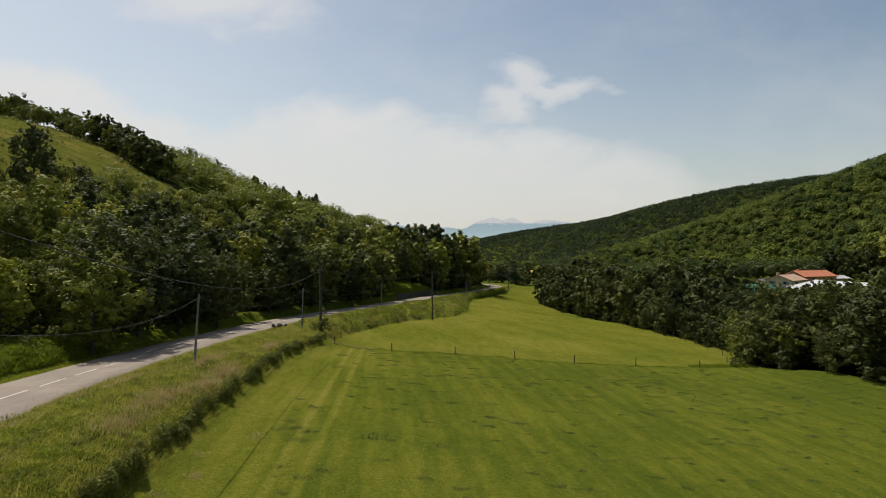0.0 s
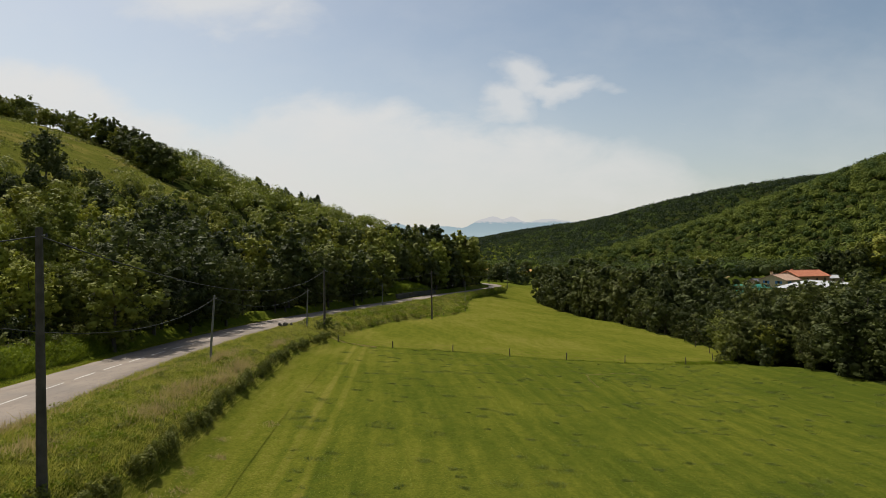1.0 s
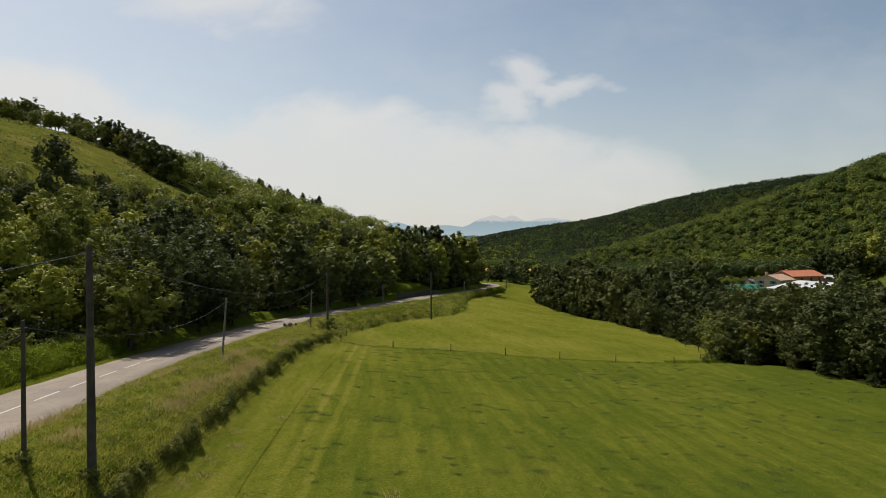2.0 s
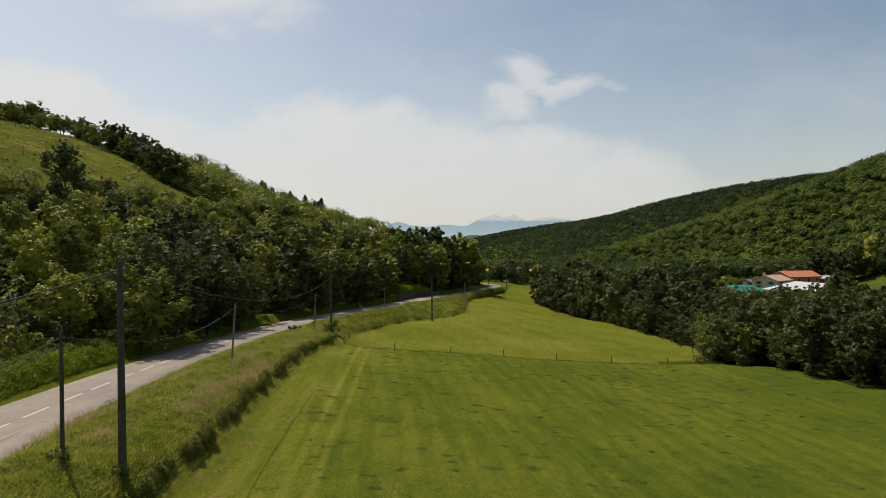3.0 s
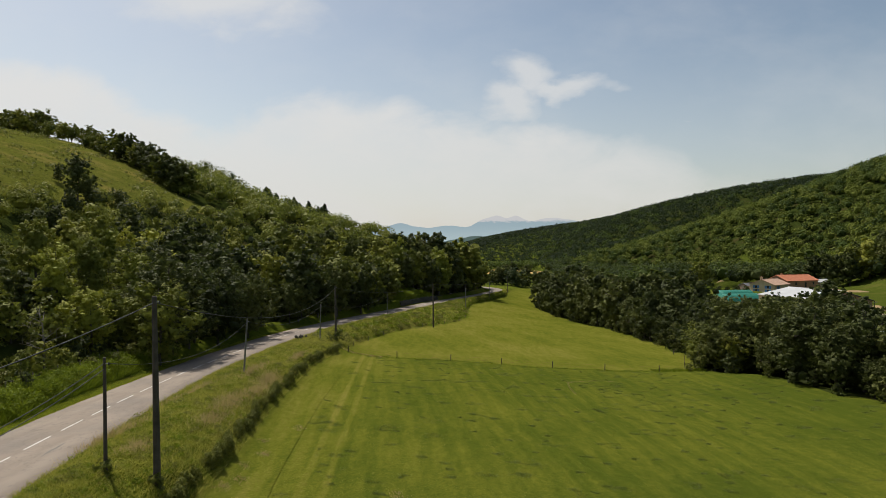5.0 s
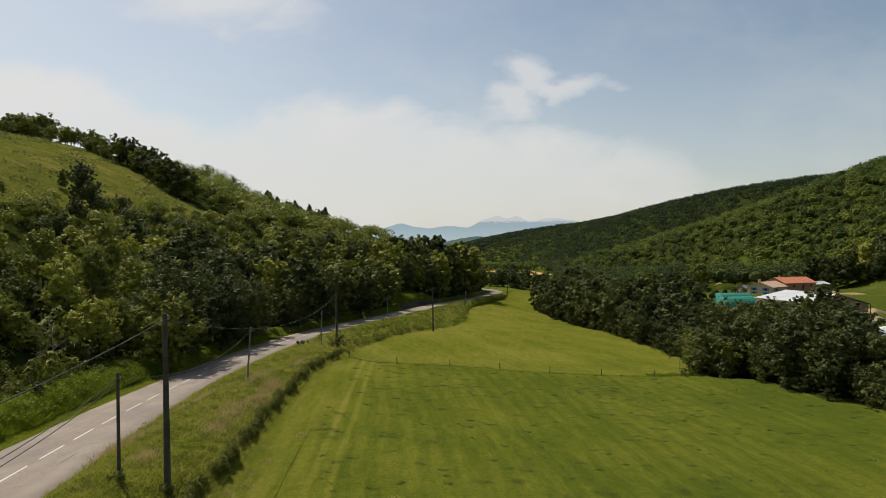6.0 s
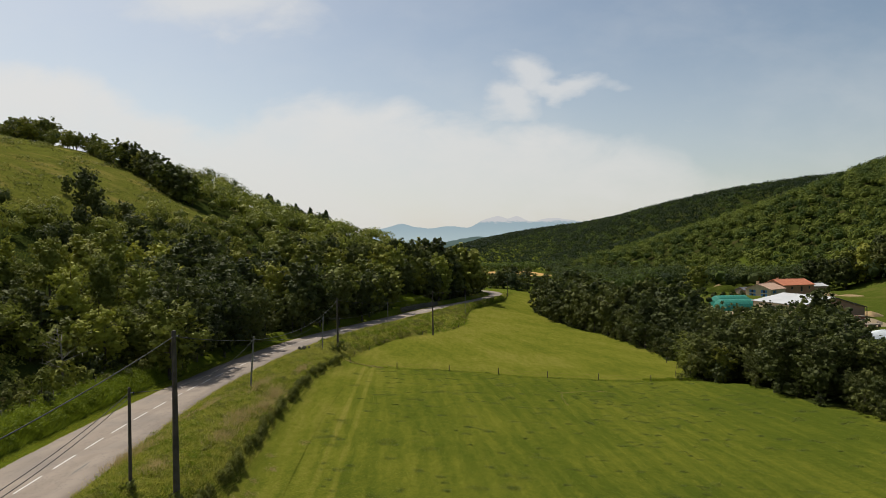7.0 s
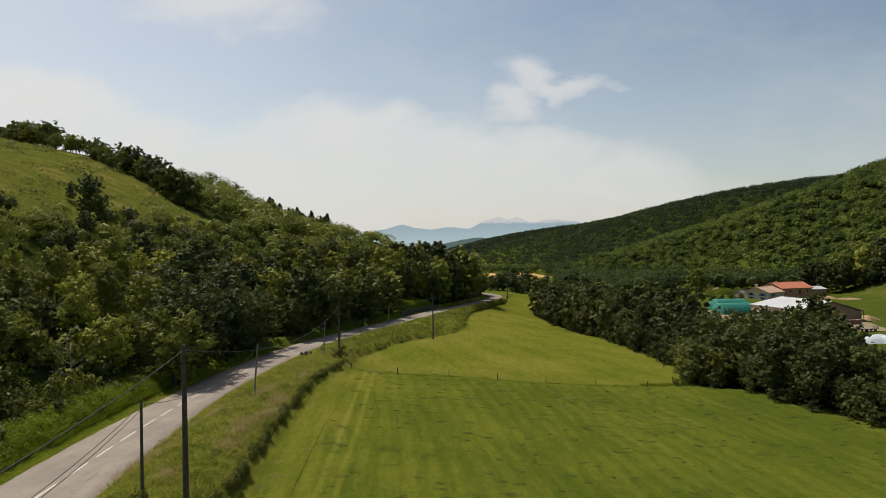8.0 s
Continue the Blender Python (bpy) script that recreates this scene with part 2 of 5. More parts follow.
hill_long = curve([(-60, 300), (400, 270), (560, 255), (640, 330), (720, 400), (900, 360), (1150, 330), (1500, 350), (1800, 420), (6000, 420)])


def road_z(y):
    y = np.clip(y, -80, 500)
    return 5.40 - 0.0581 * y + 4.14e-5 * y * y


def road_half(y):
    """Half the width of the asphalt; the road narrows as it enters the bend."""
    return 3.8 + 0.5 * (1 - ease(26, 60, y))


def ease(a, b, x):
    t = np.clip((x - a) / (b - a), 0, 1)
    return t * t * (3 - 2 * t)


def field_z(x, y):
    u, v = np.clip(x, -40, 62) / 50, np.clip(y, 0, 345) / 200
    z = -0.317 - 4.547 * u - 5.702 * v + 0.984 * u * u + 2.232 * u * v - 4.093 * v * v - 2.384 * u * u * v - 1.987 * u * v * v + 3.27 * v ** 3 + 1.877 * u ** 3
    return z - 0.02 * np.clip(y - 345, 0, 1400)


def ground_z(x, y):
    x, y = np.asarray(x, float), np.asarray(y, float)
    rx, fx = road_x(y), np.maximum(foot_x(y), road_x(y) + 6.0)
    d = x - rx
    zr = road_z(y)
    far = ease(345, 520, y)
    floor = -11.0 - 0.02 * np.clip(y - 345, 0, 1400)
    base = zr * (1 - far) + np.minimum(floor, zr) * far
    # right of the road: shoulder, bank, meadow, stream, farm, hill
    t = np.clip((d - 4.2) / np.maximum(fx - rx - 4.2, 0.5), 0, 1)
    lip = 0.9 * (1 - ease(95, 125, y))
    foot = (field_z(fx, y) + lip) * (1 - far) + floor * far
    meadow = (field_z(x, y) + lip * np.exp(-np.clip(x - fx, 0, None) / 1.6)) * (1 - far) + floor * far
    right = np.where(x < fx, base + 0.25 * np.sin(np.pi * np.clip(t * 1.4, 0, 1)) + (foot - base) * (0.35 * t ** 2 + 0.65 * t ** 8), meadow)
    farm = -4.5 - 0.004 * np.clip(y, 0, 345)
    wx = np.minimum(wood_x(y), 120)
    k = ease(wx + 6, wx + 45, x) * (1 - far)
    right = right * (1 - k) + farm * k - 1.2 * np.exp(-((x - wx - 9) / 5.0) ** 2) * (1 - far)
    dh = np.clip(x - hill_x(y), 0, None)
    right = right + hill_tall(y) * (1 - np.exp(-(dh ** 2 / (dh + 12)) / hill_long(y)))
    # left of the road: verge, bank, wooded hill
    a = -d
    shelf = 2.6 * ease(6.4, 8.4, a) * ease(206, 218, y) * (1 - ease(236, 250, y)) * (1 - ease(14, 30, a))
    left = base + shelf - 0.12 * ease(4.0, 5.2, a) + 1.5 * ease(5.9, 8.4, a) + 121 * (1 - np.exp(-np.clip(a - 11, 0, None) ** 2 / (np.clip(a - 11, 0, None) + 4) / 185))
    # the hill falls away behind its shoulder
    left = left - 6.0 * ease(245, 285, y) * ease(72, 95, a) * (1 - ease(115, 145, a)) - 11 * ease(290, 330, y) * ease(85, 115, a) * (1 - ease(180, 230, a))
    z = np.where(d > 0, right, left)
    rough = np.sin(x * 0.31 + 1.3 * np.sin(y * 0.17)) * np.sin(y * 0.27 + 0.8 * np.sin(x * 0.11))
    wild = np.clip(np.abs(d) - 4.5, 0, 3) / 3 * np.where((x > fx) & (x < wood_x(y)), 0.25, 1.0)
    return z + 0.22 * rough * wild


def mesh_object(name, verts, faces, mats, indices=None, smooth=False, parent=None):
    me = bpy.data.meshes.new(name)
    me.from_pydata([tuple(v) for v in verts] if not isinstance(verts, list) else verts, [], faces)
    for m in (mats if isinstance(mats, (list, tuple)) else [mats]):
        me.materials.append(m)
    if indices is not None:
        me.polygons.foreach_set("material_index", np.asarray(indices, np.int32))
    if smooth:
        me.polygons.foreach_set("use_smooth", np.ones(len(me.polygons), bool))
    me.update()
    ob = new(name, me)
    ob.parent = parent
    return ob


def lines(*runs):
    """Grid positions: runs of (start, end, step)."""
    return np.unique(np.concatenate([np.arange(a, b, s) for a, b, s in runs]).round(3))


def build_ground():
    ds = lines((-4800, -1200, 300), (-1200, -400, 50), (-400, -150, 10), (-150, -60, 4), (-60, -14, 2.0), (-14, 16, 0.75), (16, 100, 2.0), (100, 300, 6), (300, 900, 20), (900, 4800, 200))
    ys = lines((-900, -100, 100), (-100, 0, 5), (0, 140, 1.4), (140, 420, 2.5), (420, 1000, 12), (1000, 2400, 40), (2400, 4950, 150))
    D, Y = np.meshgrid(ds, ys)
    X = D + road_x(np.clip(Y, -60, 420)) * np.clip(1 - (np.abs(D) - 150) / 600, 0, 1)
    Z = ground_z(X, Y)
    edge = np.maximum(ease(1200, 4000, np.abs(X)), ease(2400, 4200, Y))
    Z = Z * (1 - edge) - 40 * edge
    nx, ny = len(ds), len(ys)
    verts = np.stack([X, Y, Z], -1).reshape(-1, 3).tolist()
    i = (np.arange(ny - 1)[:, None] * nx + np.arange(nx - 1)[None, :]).ravel()
    faces = np.stack([i, i + 1, i + 1 + nx, i + nx], -1).tolist()
    cx, cy = X[:-1, :-1].ravel() + 0.4, Y[:-1, :-1].ravel() + 0.4
    d = cx - road_x(cy)
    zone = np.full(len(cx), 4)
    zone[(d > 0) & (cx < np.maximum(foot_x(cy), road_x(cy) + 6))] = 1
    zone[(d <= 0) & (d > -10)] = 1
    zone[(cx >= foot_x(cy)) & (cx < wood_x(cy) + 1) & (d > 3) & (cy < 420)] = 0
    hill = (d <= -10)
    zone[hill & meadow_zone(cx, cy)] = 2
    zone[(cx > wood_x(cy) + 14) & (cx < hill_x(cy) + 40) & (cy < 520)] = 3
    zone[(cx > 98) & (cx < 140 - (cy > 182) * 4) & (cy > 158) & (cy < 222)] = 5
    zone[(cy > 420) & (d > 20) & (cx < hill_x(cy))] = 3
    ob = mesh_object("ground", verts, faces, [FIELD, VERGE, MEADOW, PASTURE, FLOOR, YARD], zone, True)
    tagged(ob, "green valley floor with mown meadow and wooded hillsides", "ground", kind="structure")


def slope_top(x):
    """How far along the valley the open slope reaches before the trees of its upper rim."""
    return 206 + (-95 - x) * 0.78 + 4 * np.sin(x * 0.13)


def meadow_zone(x, y):
    """The open grassy slope high on the hill beside the road."""
    a = road_x(y) - x
    low = 64 + 5 * np.sin(y * 0.05) + np.clip(130 - y, 0, 130) * 0.5 + np.clip(y - 150, 0, 400) * 0.26
    return (a > low) & (a < 420) & (y > 20) & (x < -88) & (y < slope_top(x))


build_ground()

# ---- the road ----
def build_road():
    m, n = material("worn_asphalt")
    p = place(n)
    long_p = n.scaled(p, (1.0, 0.2, 1.0))
    big, mid, fine = n.noise(p, 0.12, 4.0), n.noise(long_p, 0.9, 4.0), n.noise(p, 60.0, 2.0, 0.7)
    f = n.math("ADD", n.math("MULTIPLY", n.step(mid, 0.3, 0.7), 0.6), n.math("MULTIPLY", fine, 0.4))
    col = n.mix(f, (0.204, 0.164, 0.129), (0.272, 0.226, 0.181))
    crack = n.step(n.math("ABSOLUTE", n.math("SUBTRACT", n.noise(p, 0.5, 5.0, 0.6, 0.6), 0.5)), 0.012, 0.0)
    col = n.mix(n.math("MULTIPLY", crack, 0.55), col, (0.10, 0.09, 0.085))
    col = n.mix(n.math("MULTIPLY", n.step(big, 0.45, 0.7), 0.5), col, (0.15, 0.132, 0.118))
    finish(n, col, 0.9, fine, 0.004, spec=0.2)
    ys = lines((-80, 140, 1.0), (140, 421, 2.0))
    xs = road_x(ys)
    tx, ty = np.gradient(xs), np.gradient(ys)
    ln = np.hypot(tx, ty)
    nx, ny = ty / ln, -tx / ln
    wob = 0.04 * np.sin(ys * 0.9) + 0.03 * np.sin(ys * 2.3 + 1)
    cols = []
    half = road_half(ys)
    for k in (-1.03, -1.0, -0.6, 0.0, 0.6, 1.0, 1.03):
        w = half * k + (wob * np.sign(k) if abs(k) >= 1 else 0)
        z = road_z(ys) + 0.10 - 0.05 * abs(k) - (0.2 if abs(k) > 1 else 0)
        cols.append(np.stack([xs + nx * w, ys + ny * w, z], -1))
    V = np.stack(cols, 1)
    k = V.shape[1]
    i = (np.arange(len(ys) - 1)[:, None] * k + np.arange(k - 1)[None, :]).ravel()
    ob = mesh_object("road", V.reshape(-1, 3).tolist(), np.stack([i, i + 1, i + 1 + k, i + k], -1).tolist(), m, None, True)
    tagged(ob, "narrow country road of pale worn asphalt", "road", kind="structure")
    return ob


ROAD = build_road()

# ---- growing things ----
LEAF_OAK = leaf_material("oak_leaves", (0.060, 0.076, 0.015), (0.310, 0.318, 0.054))
LEAF_BRIGHT = leaf_material("young_leaves", (0.120, 0.144, 0.022), (0.420, 0.430, 0.064))
LEAF_DARK = leaf_material("dark_leaves", (0.023, 0.032, 0.011), (0.128, 0.143, 0.043))
LEAF_WILLOW = leaf_material("willow_leaves", (0.050, 0.070, 0.030), (0.115, 0.140, 0.065))
LEAF_GREY = leaf_material("hedge_leaves", (0.064, 0.078, 0.018), (0.225, 0.225, 0.048))
NEEDLE = leaf_material("pine_needles", (0.032, 0.050, 0.020), (0.105, 0.135, 0.050))
# far leaves are darker copies: the crowns' missing self-shadow is in their colour
WOOD_DARK = leaf_material("far_dark_leaves", (0.015, 0.026, 0.009), (0.055, 0.073, 0.021), 0.1, 0.75, 0.1, 0.7)
WOOD_MID = leaf_material("far_oak_leaves", (0.020, 0.037, 0.008), (0.094, 0.126, 0.024), 0.1, 0.75, 0.1, 0.7)
WOOD_PALE = leaf_material("far_young_leaves", (0.034, 0.054, 0.010), (0.134, 0.160, 0.027), 0.1, 0.75, 0.1, 0.7)
# distance haze painted into the leaves: darker and bluer on the far ridge
WOOD_HAZED = leaf_material("hazed_ridge_leaves", (0.006, 0.014, 0.008), (0.022, 0.035, 0.018), 0.05, 0.75, 0.2, 0.6)
BARK = plain_material("bark", (0.05, 0.042, 0.034), (0.12, 0.10, 0.08), 2.0, 0.95, 0.03, 18.0)
BARE = plain_material("dead_wood", (0.16, 0.14, 0.12), (0.26, 0.23, 0.20), 2.0, 0.95, 0.03, 18.0)


def unit(v):
    return v / np.maximum(np.linalg.norm(v, axis=-1, keepdims=True), 1e-9)


def cards(P, N, size, rng):
    """Small three-cornered leaf sprays at P facing N."""
    n = len(P)
    N = unit(N)
    side = unit(np.cross(N, unit(rng.normal(size=(n, 3)))))
    up = np.cross(N, side)
    s = (np.asarray(size) * rng.uniform(0.6, 1.35, n))[:, None]
    V = np.stack([P - side * s * 0.55 - up * s * 0.3, P + side * s * 0.55 - up * s * 0.3, P + up * s * 0.6], 1)
    return V.reshape(-1, 3), np.arange(n * 3).reshape(n, 3)


def fast_mesh(name, V, F, mats, smooth=False):
    """A mesh from arrays; all faces have the same number of corners."""
    me = bpy.data.meshes.new(name)
    n, k = F.shape
    me.vertices.add(len(V)), me.loops.add(n * k), me.polygons.add(n)
    me.vertices.foreach_set("co", np.asarray(V, np.float32).ravel())
    me.loops.foreach_set("vertex_index", F.astype(np.int32).ravel())
    me.polygons.foreach_set("loop_start", np.arange(0, n * k, k, dtype=np.int32))
    me.polygons.foreach_set("use_smooth", np.full(n, smooth))
    for m in mats:
        me.materials.append(m)
    me.update(calc_edges=True)
    return me


def stick(V, F, a, b, ra, rb, sides=6):
    """Adds a tapered round stick from a to b to the lists."""
    a, b = np.array(a, float), np.array(b, float)
    t = unit(b - a)
    s = unit(np.cross(t, (0.3, 0.8, 0.52) if abs(t[2]) > 0.8 else (0, 0, 1)))
    w = np.cross(t, s)
    base = len(V)
    for c, r in ((a, ra), (b, rb)):
        for i in range(sides):
            q = 2 * math.pi * i / sides
            V.append(tuple(c + r * (math.cos(q) * s + math.sin(q) * w)))
    for i in range(sides):
        j = (i + 1) % sides
        F.append((base + i, base + j, base + sides + j, base + sides + i))
    F.append(tuple(base + sides + i for i in range(sides)))


def trunk_mesh(name, rng, height, spread, low, mat, limbs=9, twigs=2):
    V, F = [], []
    bend = rng.normal(0, 0.03 * height, (5, 2))
    bend[0] = 0
    pts = [np.array((bend[i, 0] * i / 4, bend[i, 1] * i / 4, height * 0.86 * i / 4 - (0.6 if i == 0 else 0))) for i in range(5)]
    r0 = height * 0.016
    for i in range(4):
        stick(V, F, pts[i], pts[i + 1], r0 * (1.25 - i * 0.26), r0 * (1.25 - (i + 1) * 0.26), 7)
    for k in range(limbs):
        f = rng.uniform(low, 0.85)
        i = min(int(f * 4), 3)
        a = pts[i] + (pts[i + 1] - pts[i]) * (f * 4 - i)
        q = rng.uniform(0, 2 * math.pi)
        ln = spread * rng.uniform(0.55, 0.95) * (1.15 - f * 0.6)
        b = a + np.array((math.cos(q) * ln, math.sin(q) * ln, ln * rng.uniform(0.25, 0.8)))
        stick(V, F, a, b, r0 * 0.42, r0 * 0.12, 5)
        for _ in range(twigs):
            c = a + (b - a) * rng.uniform(0.4, 0.9)
            e = c + rng.normal(0, 0.3 * ln, 3) + np.array((0, 0, 0.2 * ln))
            stick(V, F, c, e, r0 * 0.16, r0 * 0.05, 4)
    me = bpy.data.meshes.new(name)
    me.from_pydata(V, [], F)
    me.materials.append(mat)
    return me


def ico_form():
    b = bmesh.new()
    bmesh.ops.create_icosphere(b, subdivisions=1, radius=1.0)
    V, F = np.array([v.co[:] for v in b.verts]), np.array([[v.index for v in f.verts] for f in b.faces])
    b.free()
    return V, F


ICO_V, ICO_F = ico_form()


def light_blockers(C, R, rng):
    """Rough closed lumps added under the leaves of each bough to block light."""
    n, k = len(C), len(ICO_V)
    V = C[:, None] + ICO_V[None] * np.asarray(R).reshape(n, 1, -1) * rng.uniform(0.75, 1.1, (n, k, 1))
    F = ICO_F[None] + (np.arange(n) * k)[:, None, None]
    return V.reshape(-1, 3), F.reshape(-1, 3)


def crown_points(rng, n, height, spread, low, lobes, taper=0.0):
    """Leaf places, ways and sizes of a crown: boughs that carry many upturned leafy sprays round a filled heart that
    stops light.
    """
    lobes = max(8, int(lobes * 0.6))
    mid, half = height * (low + 1) / 2, height * (1 - low) / 2
    q = np.arange(lobes) * 2.4 + rng.uniform(-0.5, 0.5, lobes)
    h = np.linspace(-0.95, 0.86, lobes) + rng.uniform(-0.08, 0.08, lobes)
    wide = np.sqrt(np.clip(1 - np.abs(h) ** 2.6, 0.05, 1)) * (1 - taper * (h + 1) / 2)
    lop = 1 + 0.20 * np.sin(q + rng.uniform(0, 6)) + 0.12 * np.sin(2 * q + rng.uniform(0, 6))
    r = wide * rng.uniform(0.5, 0.95, lobes) * lop
    C = np.stack([np.cos(q) * r * spread, np.sin(q) * r * spread, mid + h * half * 0.86], -1)
    R = spread * rng.uniform(0.22, 0.46, lobes) * (0.5 + 0.5 * wide)
    # sprays on each bough, leaning outward and up
    k = max(lobes * 3, n // 24)
    own = rng.choice(lobes, k, p=R ** 2 / (R ** 2).sum())
    D = unit(rng.normal(size=(k, 3)) + np.array((0, 0, 0.25)))
    out = C[own] * np.array((1, 1, 0)) / spread
    A = unit(D + 0.7 * out + np.array((0, 0, 0.45)) + rng.normal(0, 0.25, (k, 3)))
    B = C[own] + D * (R[own] * rng.uniform(0.72, 1.0, k))[:, None] * np.array((1, 1, 0.85))
    long = spread * rng.uniform(0.09, 0.21, k)
    pick = rng.integers(0, k, n)
    f = rng.random(n) ** 0.8
    P = B[pick] + A[pick] * (long[pick] * (f * 1.3 - 0.3))[:, None] + rng.normal(0, 1, (n, 3)) * (long[pick] * (0.40 - 0.28 * f))[:, None] * np.array((1, 1, 0.6))
    N = D[pick] * 0.8 + A[pick] * 0.3 + np.array((0, 0, 0.2)) + rng.normal(0, 0.36, (n, 3))
    size = rng.uniform(0.7, 1.1, n)
    # larger leaves added in the heart of the crown to block light
    m = n // 9
    T = unit(rng.normal(size=(m, 3)))
    inner = spread * 0.5 * (1 - taper * (T[:, 2:] + 1) / 2)
    P[:m] = T * np.concatenate([inner, inner, np.full((m, 1), half * 0.72)], 1) * rng.uniform(0.75, 1.05, (m, 1)) + np.array((0, 0, mid - half * 0.05))
    N[:m] = T + rng.normal(0, 0.4, (m, 3))
    size[:m] = 1.4
    keep = P[:, 2] > 0.12
    return P[keep], N[keep], size[keep], C, R


def pine_points(rng, n, height, spread, low):
    """Needle places of a conifer: tiers of spreading, slightly drooping branches."""
    tiers = 11
    t = np.clip(rng.integers(0, tiers, n) / tiers + rng.normal(0, 0.035, n), 0, 1)
    arm = np.floor(rng.random(n) * 7) * 2 * math.pi / 7 + t * 9.0 + rng.normal(0, 0.16, n)
    reach = rng.random(n) ** 0.7
    r = spread * (1.02 - t) ** 0.85 * reach * (0.85 + 0.25 * np.sin(arm * 3 + t * 20))
    z = height * (low + (1 - low) * t) + rng.normal(0, 0.14, n) + 0.10 * r + height * 0.03
    P = np.stack([np.cos(arm) * r, np.sin(arm) * r, z], -1)
    N = np.stack([np.cos(arm) * 0.5, np.sin(arm) * 0.5, np.full(n, 0.7)], -1) + rng.normal(0, 0.5, (n, 3))
    return P, N, rng.uniform(0.7, 1.1, n)


def make_tree(name, seed, height, spread, low, leaves, leaf, mat, label, category="tree", lobes=18, taper=0.15, bark=None):
    rng = np.random.default_rng(seed)
    root = new(name)
    root.empty_display_size = 0.3
    t = new("trunk", trunk_mesh("trunk", rng, height, spread, max(low, 0.12), bark or BARK, 9 if leaves > 5000 or leaves < 500 else 5, 2 if leaves < 500 else 1))
    if mat is NEEDLE and taper > 0.6:
        P, N, size = pine_points(rng, leaves, height, spread, low)
        C, R = np.array([(0, 0, height * f) for f in (0.3, 0.45, 0.6)]), spread * np.array((0.75, 0.6, 0.4))
    else:
        P, N, size, C, R = crown_points(rng, leaves, height, spread, low, lobes, taper)
    V, F = cards(P, N, leaf * size, rng)
    if leaves > 1500:
        mid = height * (low + 1) / 2
        C = np.vstack([C, [(0, 0, mid)], [(0, 0, mid + height * 0.16)]])
        V2, F2 = light_blockers(C, np.append(R * 0.46, np.array((0.34, 0.24)) * spread), rng)
        F = np.vstack([F, F2 + len(V)])
        V = np.vstack([V, V2])
    c = new("crown", fast_mesh("crown", V, F, [mat]))
    t.parent = c.parent = root
    return tagged(root, label, category)


def at_ground(x, y, scale=1.0, turn=0.0, tall=1.0, sink=0.15):
    z = float(ground_z(x, y)) - sink
    return Matrix.LocRotScale((x, y, z), Euler((0, 0, turn)), (scale, scale, scale * tall))


def hide_kind(ob):
    """Drops a pattern thing that has only served for its copies."""
    for o in (*ob.children_recursive, ob):
        bpy.data.objects.remove(o)


